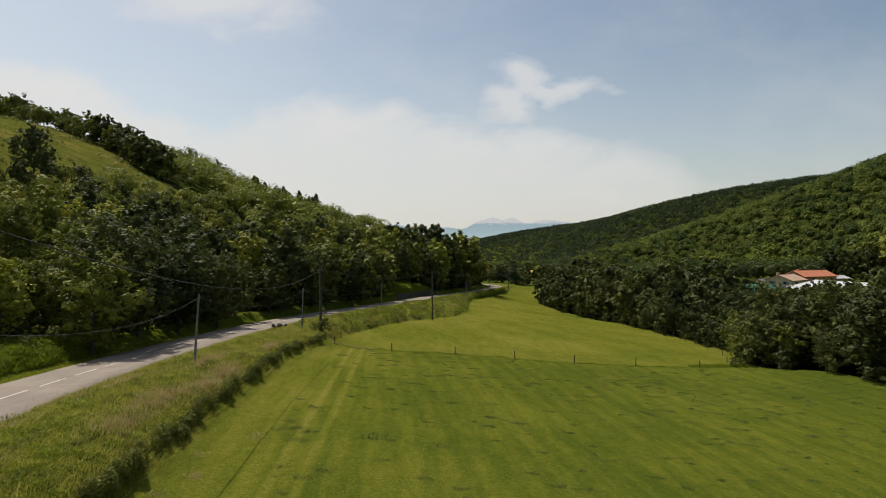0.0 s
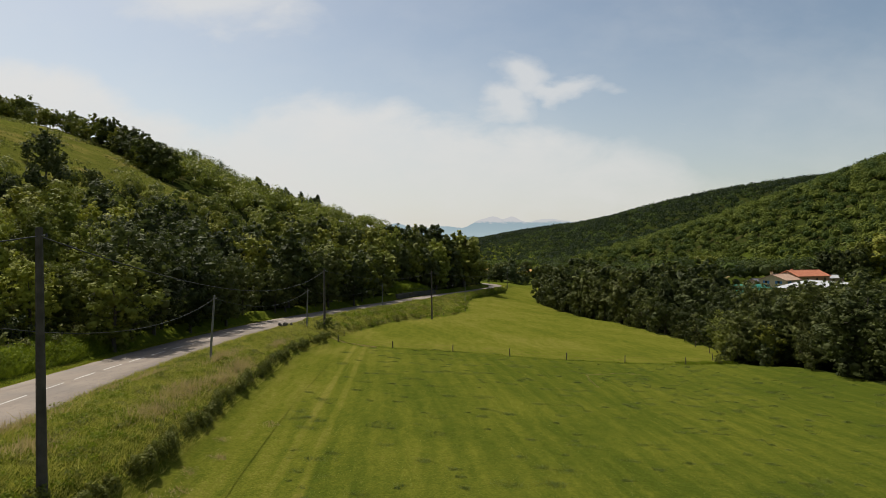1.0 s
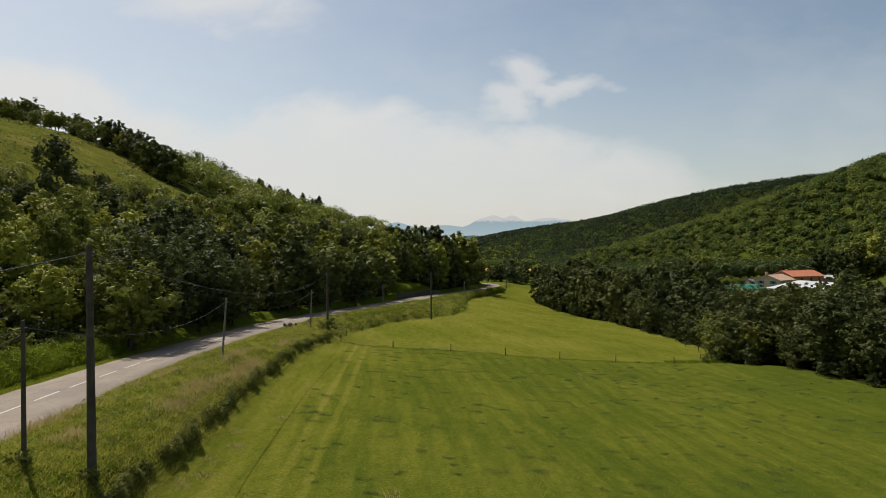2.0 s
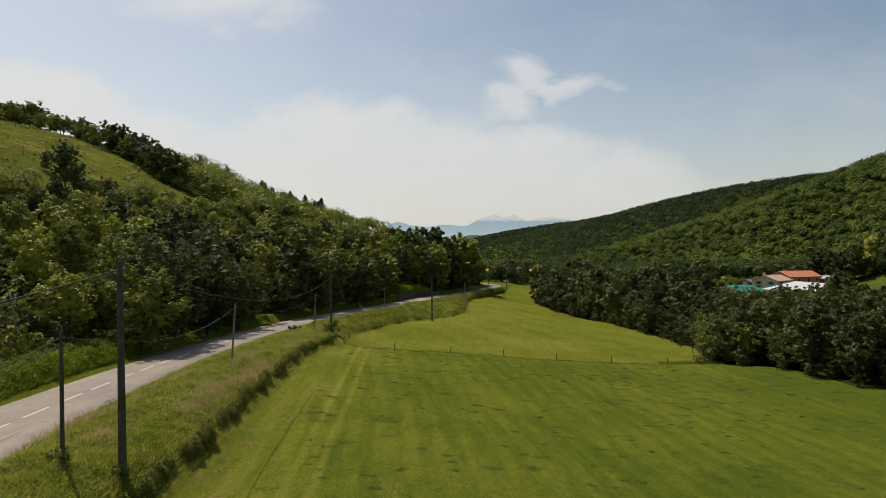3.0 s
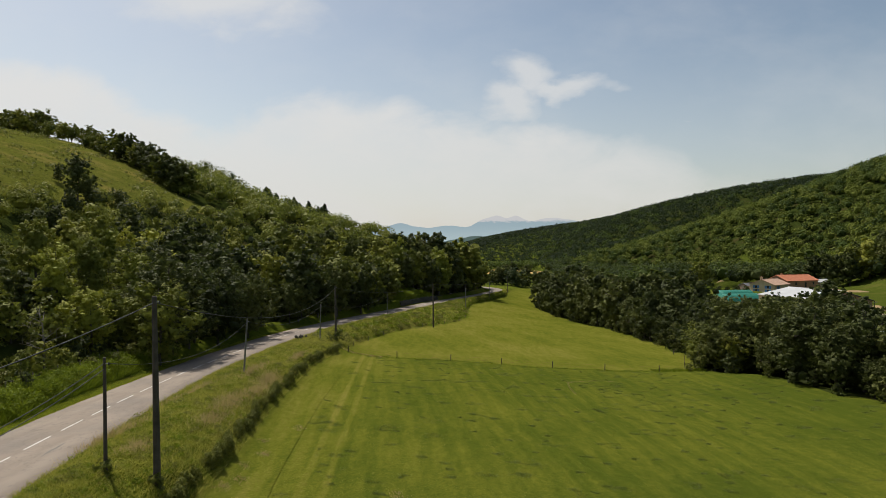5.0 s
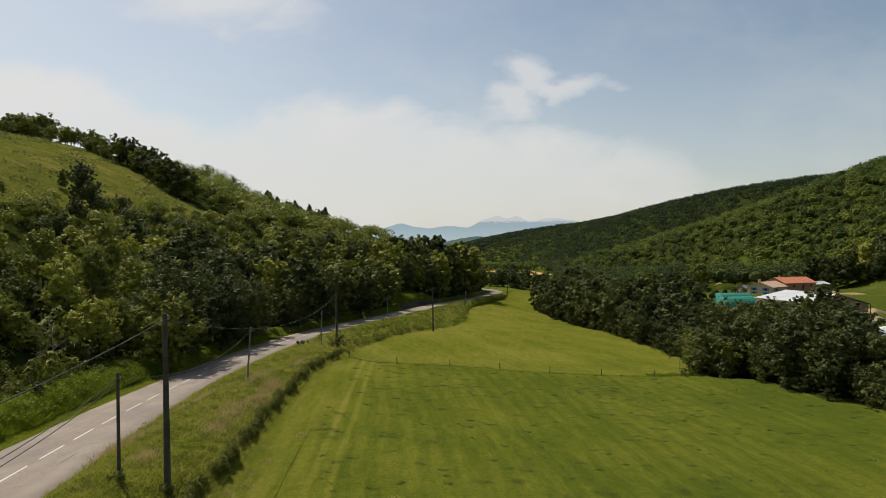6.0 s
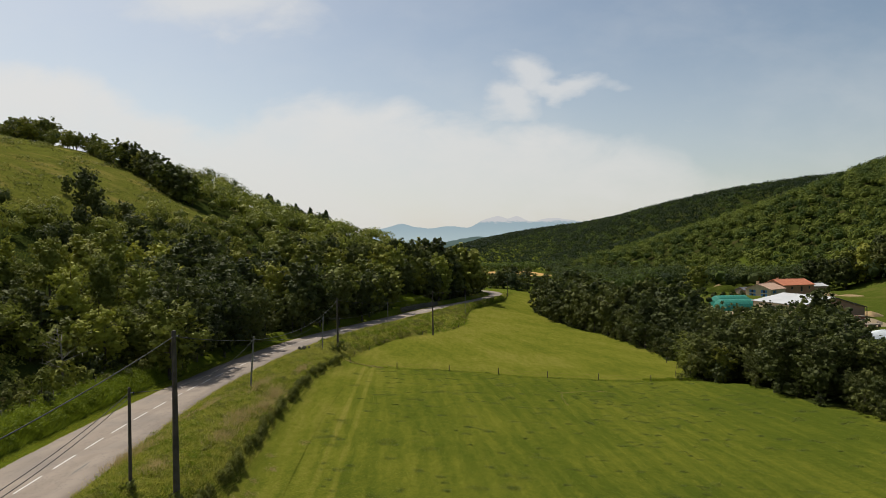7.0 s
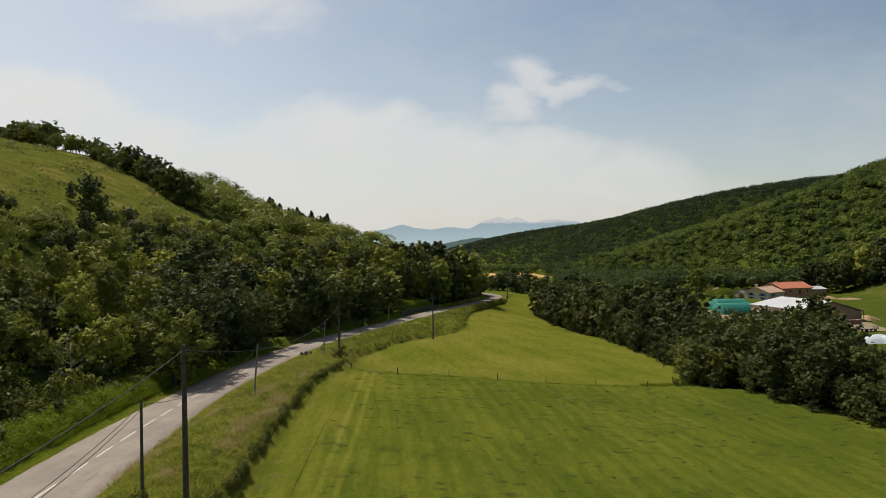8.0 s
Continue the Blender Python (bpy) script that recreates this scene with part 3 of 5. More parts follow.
def wood_patterns():
    pats = []
    for i in range(6):
        pats.append(("oak", make_tree("oak_tree", 10 + i, 12.0, 3.9 + 0.35 * (i % 3), 0.04 + 0.06 * (i % 3), 3200, 0.46, LEAF_OAK, "broad green oak in full leaf at the edge of the wood", lobes=30 + 3 * i, taper=0.2 + 0.08 * (i % 3))))
    for i in range(3):
        pats.append(("bright", make_tree("ash_tree", 30 + i, 12.0, 3.5, 0.05, 3200, 0.46, LEAF_BRIGHT, "light green young ash tree in full leaf", lobes=36, taper=0.35)))
    for i in range(3):
        pats.append(("dark", make_tree("maple_tree", 40 + i, 12.0, 4.1, 0.03, 2700, 0.50, LEAF_DARK, "dense dark green maple with a rounded crown", lobes=32, taper=0.25)))
    for i in range(3):
        pats.append(("pine", make_tree("pine_tree", 50 + i, 12.0, 3.5, 0.08, 2400, 0.46, NEEDLE, "dark green pine on the skyline of the hill", lobes=24, taper=0.7)))
    for i in range(2):
        pats.append(("thin", make_tree("hilltop_oak", 55 + i, 12.0, 4.6, 0.10, 2300, 0.5, LEAF_OAK, "small thin-crowned oak on the hilltop", lobes=14, taper=0.1)))
    pats.append(("umbrella", make_tree("pine_tree", 58, 12.0, 3.6, 0.45, 1300, 0.5, NEEDLE, "small umbrella-shaped pine with a bare trunk on the hilltop", lobes=9, taper=0.3)))
    pats.append(("bare", make_tree("pine_tree", 59, 12.0, 3.0, 0.35, 420, 0.4, NEEDLE, "half bare pine with a few tufted branches", lobes=9, taper=0.5)))
    # finely leaved crowns for the trees nearest to the meadow
    for i in range(3):
        pats.append(("oak_near", make_tree("oak_tree", 150 + i, 12.0, 4.0 + 0.3 * i, 0.04 + 0.05 * i, 6800, 0.30, LEAF_OAK, "broad green oak in full leaf at the edge of the wood", lobes=34 + 4 * i, taper=0.2 + 0.08 * i)))
        pats.append(("dark_near", make_tree("maple_tree", 160 + i, 12.0, 4.1, 0.03, 6000, 0.31, LEAF_DARK, "dense dark green maple with a rounded crown", lobes=36, taper=0.25)))
    for i in range(2):
        pats.append(("bright_near", make_tree("ash_tree", 170 + i, 12.0, 3.6, 0.05, 6800, 0.30, LEAF_BRIGHT, "light green young ash tree in full leaf", lobes=38, taper=0.35)))
    # plainer crowns for the trees that stay far off
    far = []
    for i in range(3):
        far.append(("oak_far", make_tree("oak_tree", 110 + i, 12.0, 4.2, 0.05, 2000, 0.68, LEAF_OAK, "broad green oak in full leaf in the wood", lobes=30, taper=0.3)))
        far.append(("dark_far", make_tree("maple_tree", 120 + i, 12.0, 4.1, 0.03, 2000, 0.68, LEAF_DARK, "dense dark green maple in the wood", lobes=30, taper=0.3)))
    far.append(("bright_far", make_tree("ash_tree", 130, 12.0, 3.6, 0.05, 2600, 0.6, LEAF_BRIGHT, "light green young ash tree in full leaf", lobes=34, taper=0.4)))
    for i in range(2):
        far.append(("willow", make_tree("willow_bush", 140 + i, 12.0, 5.2, 0.0, 2200, 0.6, LEAF_WILLOW, "silvery green willow where the valley opens", lobes=20, taper=0.2)))
    return pats + far


PATTERNS = wood_patterns()
KIND = {}
for kind, ob in PATTERNS:
    KIND.setdefault(kind, []).append(ob)


def plant(kind, x, y, height, wide=1.0, rng=None, group="", front=True):
    if front and y < 112 and kind + "_near" in KIND and abs(x) < 90:
        kind += "_near"
    elif y > 175 and kind + "_far" in KIND:
        kind += "_far"
    pats = KIND[kind]
    ob = pats[int(rng.integers(len(pats)))]
    s = height / 12.0
    m = at_ground(x, y, s * wide, rng.uniform(0, 6.28), 1 / wide)
    c = copy_thing(ob, m)
    if group:
        tagged(c, group=group)
    return c


def left_wood():
    """Trees on the slope beside the road, in rows away from it."""
    rng = np.random.default_rng(3)
    made = []
    for row, (a, gap) in enumerate(((8.4, 5.6), (14.5, 7.4), (22, 7.2), (30, 8.0), (39, 9.0))):
        y = 14.0 + row * 2.5
        while y < 385 - row * 8:
            yy, aa = y + rng.uniform(-1.5, 1.5), a + rng.uniform(-1.8, 1.8)
            if row == 0:
                aa += -0.6 if 66 < yy < 190 else 2.6
            x = float(road_x(yy)) - aa * math.sqrt(1 + (float(road_x(yy + 1)) - float(road_x(yy))) ** 2 * 0.5)
            y += gap * rng.uniform(0.8, 1.25) * (1.0 + max(0, yy - 150) / 400)
            if meadow_zone(x, yy) or (row == 0 and 208 < yy < 246) or (row == 1 and 218 < yy < 234) or (aa < 19 and 44 < yy < 54) or (row == 0 and (yy < 64 or 115 < yy < 120)):
                continue
            tall = 13.5 + 1.0 * ease(90, 200, yy) + (9.5 if row < 3 else 6.0) * ease(225, 285, yy) - (9.0 if row < 3 else 0) * ease(285, 328, yy) + rng.uniform(-2, 2)
            tall *= (1 - 0.06 * row) * ((0.54 if row < 2 else 0.9) + (0.5 if row < 2 else 0.14) * float(ease(44, 64, yy))) * rng.choice((0.75, 0.95, 1.05, 1.25))
            r = rng.random()
            kind = "oak" if r < 0.42 else "bright" if r < 0.54 else "dark"
            # leaf tone stands in for light: bright where sunlit, dark where shaded
            if yy < 70 or (row > 1 and yy < 90):
                kind = "bright" if r < 0.55 else "oak"
            elif row < 3 and yy < 170:
                kind = "dark" if r < 0.86 or yy < 100 else "oak"
            elif row == 0 and yy < 205:
                kind = "dark" if r < 0.7 else "oak"
            tall *= 0.74 if row > 0 and 36 < yy < 84 else 0.92 if row > 1 and yy < 100 else 1.0
            made.append(plant(kind, x, yy, tall, rng.uniform(0.85, 1.2), rng, "trees of the wood by the road", row < 3))
    return made


def right_row():
    """The line of trees along the stream beyond the meadow."""
    rng = np.random.default_rng(8)
    y = 50.0
    while y < 282:
        for off, gap in ((4.2, 0), (10.0, 1), (17.0, 0), (25.0, 1), (33.0, 0)):
            if (off > 15 and y < 88) or (off > 20 and y > 140):
                continue
            yy = y + rng.uniform(-1.2, 1.2) + gap * 2.5
            x = float(wood_x(yy)) + off + rng.uniform(-0.8, 0.8)
            tall = 13.0 + 3.5 * ease(110, 170, yy) + 1.5 * ease(190, 250, yy) - (1.5 if off < 5 else 0)
            tall *= rng.choice((0.62, 0.85, 1.0, 1.18)) * (0.85 if yy < 72 else 1.0)
            kind = "dark"
            # lower growth where the yard looks out over the stream
            if 15 < off and 104 < yy < 142:
                tall = rng.uniform(11.2, 12.8)
            if yy > 60 and x - 71 > (yy - 84) * 0.66:
                tall = min(tall, max(2.0, 9.5 - (yy - 84) * 0.18))
            plant(kind, x, yy, tall, rng.uniform(0.85, 1.2), rng, "trees along the stream", off < 15)
        y += 5.6 * rng.uniform(0.85, 1.2)


left_wood()
right_row()


def woods(name, label, XY, tall, leaves, leaf, mat, seed, spread=0.36):
    """A far wood as one mesh: a crown of leaf sprays for every tree."""
    rng = np.random.default_rng(seed)
    n = len(XY)
    Z = ground_z(XY[:, 0], XY[:, 1])
    H = tall * rng.uniform(0.7, 1.3, n)
    near = road_x(XY[:, 1]) - XY[:, 0]
    H = np.where(meadow_zone(XY[:, 0] - 28, XY[:, 1]) & (near > 0), H * 0.6, H)
    R = H * spread * rng.uniform(0.85, 1.2, n)
    H = np.where(near > 0, H * (1 - ease(255, 310, XY[:, 1]) * (0.12 + 0.12 * np.exp(-((near - 78) / 14) ** 2)) * (1 - ease(95, 110, near))), H)
    N = unit(rng.normal(size=(n, leaves, 3)))
    N[..., 2] = np.where(rng.random((n, leaves)) < 0.8, np.abs(N[..., 2]), N[..., 2])
    bump = 1 + (0.22 if leaves < 300 else 0.32) * np.sin(N[..., 0] * 5 + rng.uniform(0, 6, (n, 1))) * np.sin(N[..., 1] * 5 + rng.uniform(0, 6, (n, 1)))
    P = N * bump[..., None] * rng.uniform(0.85, 1.05, (n, leaves, 1))
    P = P * np.stack([R, R, H * 0.42], -1)[:, None] + np.stack([XY[:, 0], XY[:, 1], Z + H * 0.52], -1)[:, None]
    P, N = P.reshape(-1, 3), N.reshape(-1, 3)
    V, F = cards(P, N + rng.normal(0, 0.28, N.shape), leaf, rng)
    if leaves > 60:
        # one hidden lump in each far crown, added to block light
        close = 0.66 if mat in (WOOD_DARK, WOOD_MID, WOOD_PALE) else 0.5
        V2, F2 = light_blockers(np.stack([XY[:, 0], XY[:, 1], Z + H * 0.48], -1), np.stack([R, R, H * 0.42], -1) * close, rng)
        F = np.vstack([F, F2 + len(V)])
        V = np.vstack([V, V2])
    ob = new(name, fast_mesh(name, V, F, [mat]))
    tagged(ob, label, "woodland", kind="stuff")


def scatter(x0, x1, y0, y1, gap, seed):
    rng = np.random.default_rng(seed)
    gx, gy = np.meshgrid(np.arange(x0, x1, gap), np.arange(y0, y1, gap))
    P = np.stack([gx.ravel(), gy.ravel()], -1)
    return P + rng.uniform(-0.85, 0.85, P.shape) * gap


def three_woods(name, label, P, tall, leaves, leaf, seed, spread=0.42, mats=None):
    """One wood in three kinds of foliage, mixed tree by tree in drifts."""
    rng = np.random.default_rng(seed)
    drift = np.sin(P[:, 0] * 0.031 + 2 * np.sin(P[:, 1] * 0.017)) * 0.25 + rng.random(len(P))
    mats = mats or (WOOD_DARK, WOOD_MID, WOOD_PALE)
    for k, (lo, hi) in enumerate(((-9, 0.3), (0.3, 0.8), (0.8, 9))):
        mat = mats[k]
        Q = P[(drift >= lo) & (drift < hi)]
        if len(Q):
            woods(name, label, Q, tall, leaves, leaf, mat, seed + k, spread)


def far_woods():
    P = scatter(-330, 60, 20, 420, 6.8, 1)
    a = road_x(P[:, 1]) - P[:, 0]
    P = P[(a > 46) & ~meadow_zone(P[:, 0], P[:, 1]) & (a < 190) & (P[:, 1] < 340) & ((P[:, 0] > -128) | (P[:, 1] < slope_top(P[:, 0])))]
    three_woods("hillside_wood", "dense green oak wood on the steep hillside", P[P[:, 1] > 175], 8.8, 165, 0.70, 21, 0.45, (LEAF_OAK, LEAF_OAK, LEAF_BRIGHT))
    three_woods("hillside_wood", "green and yellowish young oaks on the near hillside", P[P[:, 1] <= 175], 9.6, 520, 0.42, 34, 0.42, (LEAF_DARK, LEAF_OAK, LEAF_BRIGHT))
    P = scatter(70, 640, 120, 760, 7.7, 2)
    x, y = P[:, 0], P[:, 1]
    dh, u = x - hill_x(y), x / (y + 20)
    slope = (dh > np.where(y < 340, 10, 4)) & (dh < 200)
    floor = (y > 300) & (u > 0.185) & (dh <= 4) & ((u < 0.385) | ((u < 0.47) & (y > 320)) | ((u >= 0.47) & (u < 0.63) & (y > 304)) | (y > 352))
    up = dh > 24 + 22 * np.sin(x * 0.021 + y * 0.013)
    three_woods("hillside_wood", "dense dark broadleaf wood at the foot of the slope behind the farm", P[(slope & ~up) | floor], 11.0, 88, 1.12, 24, 0.43, (WOOD_DARK, WOOD_DARK, WOOD_MID))
    Q = scatter(360, 500, 430, 585, 6.2, 6)
    Q = Q[(Q[:, 0] - hill_x(Q[:, 1]) > 145) & (Q[:, 0] - hill_x(Q[:, 1]) < 235)]
    woods("hillside_wood", "close oak wood along the crest of the spur", Q, 9.0, 70, 1.2, WOOD_MID, 33, 0.5)
    # the paler mix up the spur puts its sunlit look into leaf colour
    three_woods("hillside_wood", "yellow-green oak wood on the sunny spur behind the farm", P[slope & up], 9.5, 84, 1.12, 27, 0.44, (WOOD_MID, WOOD_PALE, WOOD_PALE))
    P = scatter(-100, 1100, 760, 1950, 11.5, 3)
    dh = P[:, 0] - hill_x(P[:, 1])
    P = P[(dh > 2) & (dh < 600)]
    three_woods("distant_wood", "far dark green wood on the ridge", P, 12.5, 34, 2.3, 29, 0.46, (WOOD_HAZED, WOOD_HAZED, WOOD_MID))
    P = scatter(20, 150, 903, 1090, 9.0, 5)
    woods("distant_wood", "dark green wood at the head of the valley", P, 11.0, 40, 2.2, WOOD_MID, 31, 0.5)
    P = scatter(-200, 500, 1950, 2900, 22.0, 4)
    dh = P[:, 0] - hill_x(P[:, 1])
    P = P[(dh > -20) & (dh < 420)]
    woods("distant_wood", "far wood on the last ridge, haze-tinted blue-green", P, 14.0, 26, 6.0, WOOD_HAZED, 30, 0.9)


far_woods()


def more_trees():
    rng = np.random.default_rng(14)
    # the row along the top of the open slope: tall and close, then thin with gaps, then close again
    for x0, x1, gap, lo, hi, kinds in ((-318, -222, 2.6, 13.5, 17.5, ("oak", "oak", "dark", "thin")), (-221, -205, 3.6, 9.5, 11.0, ("oak", "thin")), (-199, -155, 3.4, 9.5, 12.0, ("thin", "thin", "oak")), (-147, -97, 2.8, 12.0, 14.5, ("oak", "dark", "dark"))):
        x = x0
        while x < x1:
            y = float(slope_top(x)) + rng.uniform(1, 7)
            plant(rng.choice(kinds), x, y, rng.uniform(lo * 0.75, hi), rng.uniform(0.9, 1.3), rng, "trees along the hilltop")
            if rng.random() < 0.7:
                plant("oak", x + rng.uniform(-2, 2), y - rng.uniform(1, 5), rng.uniform(2.5, 5.0), 1.4, rng, "bushes along the hilltop")
            x += gap * rng.uniform(0.6, 1.5)
    plant("umbrella", -151, float(slope_top(-151)) + 3, 9.5, 1.0, rng, "trees along the hilltop")
    plant("umbrella", -202.5, float(slope_top(-202.5)) + 3, 8.0, 0.9, rng, "trees along the hilltop")
    plant("bare", -104, 272, 15.5, 1.0, rng)
    # single trees and bushes standing on the open slope
    for x, y, h in ((-97, 141, 14), (-92, 138, 10), (-89, 146, 8), (-84, 118, 9), (-108, 150, 6), (-75, 98, 9), (-82, 152, 7)):
        plant("dark", x, y, h, 0.85, rng)
    # the dark pines that stand together on the skyline
    for k in range(24):
        x, y = -94 + 33 * k / 23 + rng.uniform(-1.5, 1.5), 287 + rng.uniform(-6, 7)
        plant("pine", x, y, rng.uniform(9.0, 13.5), 1.5, rng, "pines on the skyline")
    # clump where the valley opens
    for x, y, h, k in ((50, 432, 15, "willow"), (44, 440, 15.5, "dark"), (40, 436, 11, "dark"), (57, 428, 8, "willow"), (62, 431, 7, "dark"), (67, 428, 6, "willow"), (37, 446, 12, "dark"), (54, 440, 11, "dark"), (71, 434, 7, "willow"), (34, 430, 8, "dark"), (40, 470, 12, "dark"), (46, 482, 12, "oak"), (53, 476, 9, "dark"), (58, 500, 18, "dark"), (63, 478, 11, "oak"), (69, 490, 16, "dark"), (75, 484, 11, "oak"), (82, 476, 10, "dark"), (49, 492, 15, "dark"), (88, 500, 10, "dark"), (47, 520, 12, "oak"), (96, 490, 9, "oak"), (104, 510, 12, "dark")):
        plant(k, x, y, h, 1.4, rng)
    # the broad domed trees where the stream bends towards the meadow
    for x, y, h, w in ((65, 96, 14.5, 1.3), (70, 85, 12.2, 1.2), (73, 74.5, 10.8, 1.2), (58, 99, 10.5, 1.2)):
        plant("dark", x, y, h, w, rng, "trees along the stream")
    for x, y, h in ((51.8, 101.5, 7.2), (55.5, 96.5, 8.0), (60.5, 92.5, 7.0), (53.5, 107, 8.5)):
        plant("oak", x, y, h, 1.1, rng, "trees along the stream")
    # trees about the farm
    for x, y, h, k in ((133, 292, 16.5, "oak"), (129, 300, 6, "bright"), (95.5, 130, 15.5, "dark"), (91, 121, 12, "dark"), (88, 136, 10, "dark"), (121, 246, 4.5, "dark"), (126, 248, 4.5, "dark"), (131, 250, 5, "dark"), (136, 251, 4.5, "dark"), (207, 301, 19, "dark"), (213, 296, 20, "dark"), (217, 303, 23, "oak"), (222, 294, 20, "oak"), (226, 302, 22, "oak"), (229, 290, 19, "dark"), (235, 296, 21, "dark"), (238, 285, 18, "oak"), (243, 292, 19, "dark"), (242, 277, 17, "dark"), (250, 284, 18, "dark"), (203, 312, 18, "dark"), (213, 318, 20, "dark"), (228, 314, 21, "dark"), (240, 306, 20, "dark")):
        plant(k, x, y, h, 1.1, rng)


more_trees()


def bushes():
    pats = [make_tree("bush", 60 + i, 3.0, 1.7, 0.0, 820, 0.28, (LEAF_GREY, LEAF_OAK, LEAF_DARK)[i], "low leafy bush at the edge of the wood", "bush", 10, 0.1) for i in range(3)]
    rng = np.random.default_rng(17)
    y = 16.0
    while y < 330:
        for a in (8.8, 11.8):
            if not (a < 9 and rng.random() < 0.55) and not (a < 13 and 206 < y < 248):
                yy = y + rng.uniform(-1.2, 1.2)
                q = a + rng.uniform(-0.8, 0.8)
                x = float(road_x(yy)) - q
                s = rng.uniform(0.7, 1.25) * (0.75 if a < 9 else 1.15)
                tagged(copy_thing(pats[int(rng.integers(3))], at_ground(x, yy, s, rng.uniform(0, 6))), group="bushes under the wood")
        y += 3.4 * (1 + y / 250)
    y = 52.0
    while y < 275:
        x = float(wood_x(y)) + rng.uniform(0.5, 3)
        tagged(copy_thing(pats[2], at_ground(x, y, rng.uniform(0.7, 1.3), rng.uniform(0, 6))), group="bushes along the stream")
        y += rng.uniform(3.0, 6.5)
    for _ in range(46):
        yy = rng.uniform(18, 74)
        tagged(copy_thing(pats[int(rng.integers(3))], at_ground(float(road_x(yy)) - rng.uniform(12.5, 32), yy, rng.uniform(1.0, 2.1), rng.uniform(0, 6))), group="bushes under the wood")
    for x, y, s in ((-20.6, 101.6, 0.85), (-21.6, 100.6, 0.55), (-17.2, 22.4, 0.45), (-19.8, 21.2, 0.4), (49.5, 97.5, 1.1), (47.0, 96.5, 0.6)):
        copy_thing(pats[0], at_ground(x, y, s, s * 7))
    for p in pats:
        hide_kind(p)


bushes()
dead = make_tree("dead_tree", 77, 9.0, 3.6, 0.3, 330, 0.3, LEAF_GREY, "half dead grey tree with sparse leaves by the road", "tree", 18, 0.1, BARE)
dead.matrix_basis = at_ground(-44.0, 50.5, 1.0, 0.4)


# ---- grass and hedge ----
def blade_material():
    m, n = material("tall_grass")
    isl = n.add("ShaderNodeNewGeometry").outputs["Random Per Island"]
    p = place(n)
    big, mid = n.noise(p, 0.11, 3.0), n.noise(p, 0.9, 3.0)
    col = n.mix(isl, (0.195, 0.208, 0.028), (0.47, 0.44, 0.070))
    dry = n.math("MULTIPLY", n.step(n.math("ADD", n.math("MULTIPLY", big, 0.7), n.math("ADD", n.math("MULTIPLY", mid, 0.3), n.math("MULTIPLY", isl, 0.22))), 0.60, 0.84), 0.32)
    col = n.mix(dry, col, (0.44, 0.33, 0.15))
    finish(n, col, 0.7, through_leaf=col, spec=0.2)
    return m


BLADE = blade_material()


def lush_material(name, a, b):
    m, n = material(name)
    isl = n.add("ShaderNodeNewGeometry").outputs["Random Per Island"]
    patch = n.noise(place(n), 0.5, 3.0)
    col = n.mix(n.math("ADD", n.math("MULTIPLY", isl, 0.6), n.math("MULTIPLY", patch, 0.4)), a, b)
    finish(n, col, 0.7, through_leaf=col, spec=0.15)
    return m


LUSH = lush_material("lush_grass", (0.095, 0.138, 0.009), (0.245, 0.290, 0.020))
MOWN = lush_material("mown_verge", (0.150, 0.180, 0.012), (0.330, 0.320, 0.030))
STRAW = lush_material("seed_heads", (0.30, 0.23, 0.09), (0.54, 0.42, 0.20))


def blades(name, label, X, Y, tall, wide, seed, mat, droop=0.38):
    """Upright tapering blades that lean at random, as one mesh."""
    rng = np.random.default_rng(seed)
    n = len(X)
    Z = ground_z(X, Y) - 0.03
    q = rng.uniform(0, 2 * math.pi, n)
    clump = 0.5 + 0.5 * np.sin(X * 1.7 + 2.1 * np.sin(Y * 1.1)) * np.sin(Y * 1.9 + 1.7 * np.sin(X * 0.8))
    h = tall * rng.uniform(0.5, 1.25, n) * (0.55 + 0.9 * clump)
    w = wide * rng.uniform(0.6, 1.3, n)
    lean = rng.normal(0, droop, (n, 2)) * h[:, None] + np.array((0.12, -0.06)) * h[:, None]
    A = np.stack([X - np.cos(q) * w, Y - np.sin(q) * w, Z], -1)
    B = np.stack([X + np.cos(q) * w, Y + np.sin(q) * w, Z], -1)
    C = np.stack([X + lean[:, 0], Y + lean[:, 1], Z + h], -1)
    V = np.stack([A, B, C], 1).reshape(-1, 3)
    ob = new(name, fast_mesh(name, V, np.arange(n * 3).reshape(n, 3), [mat]))
    return tagged(ob, label, "grass", kind="stuff")


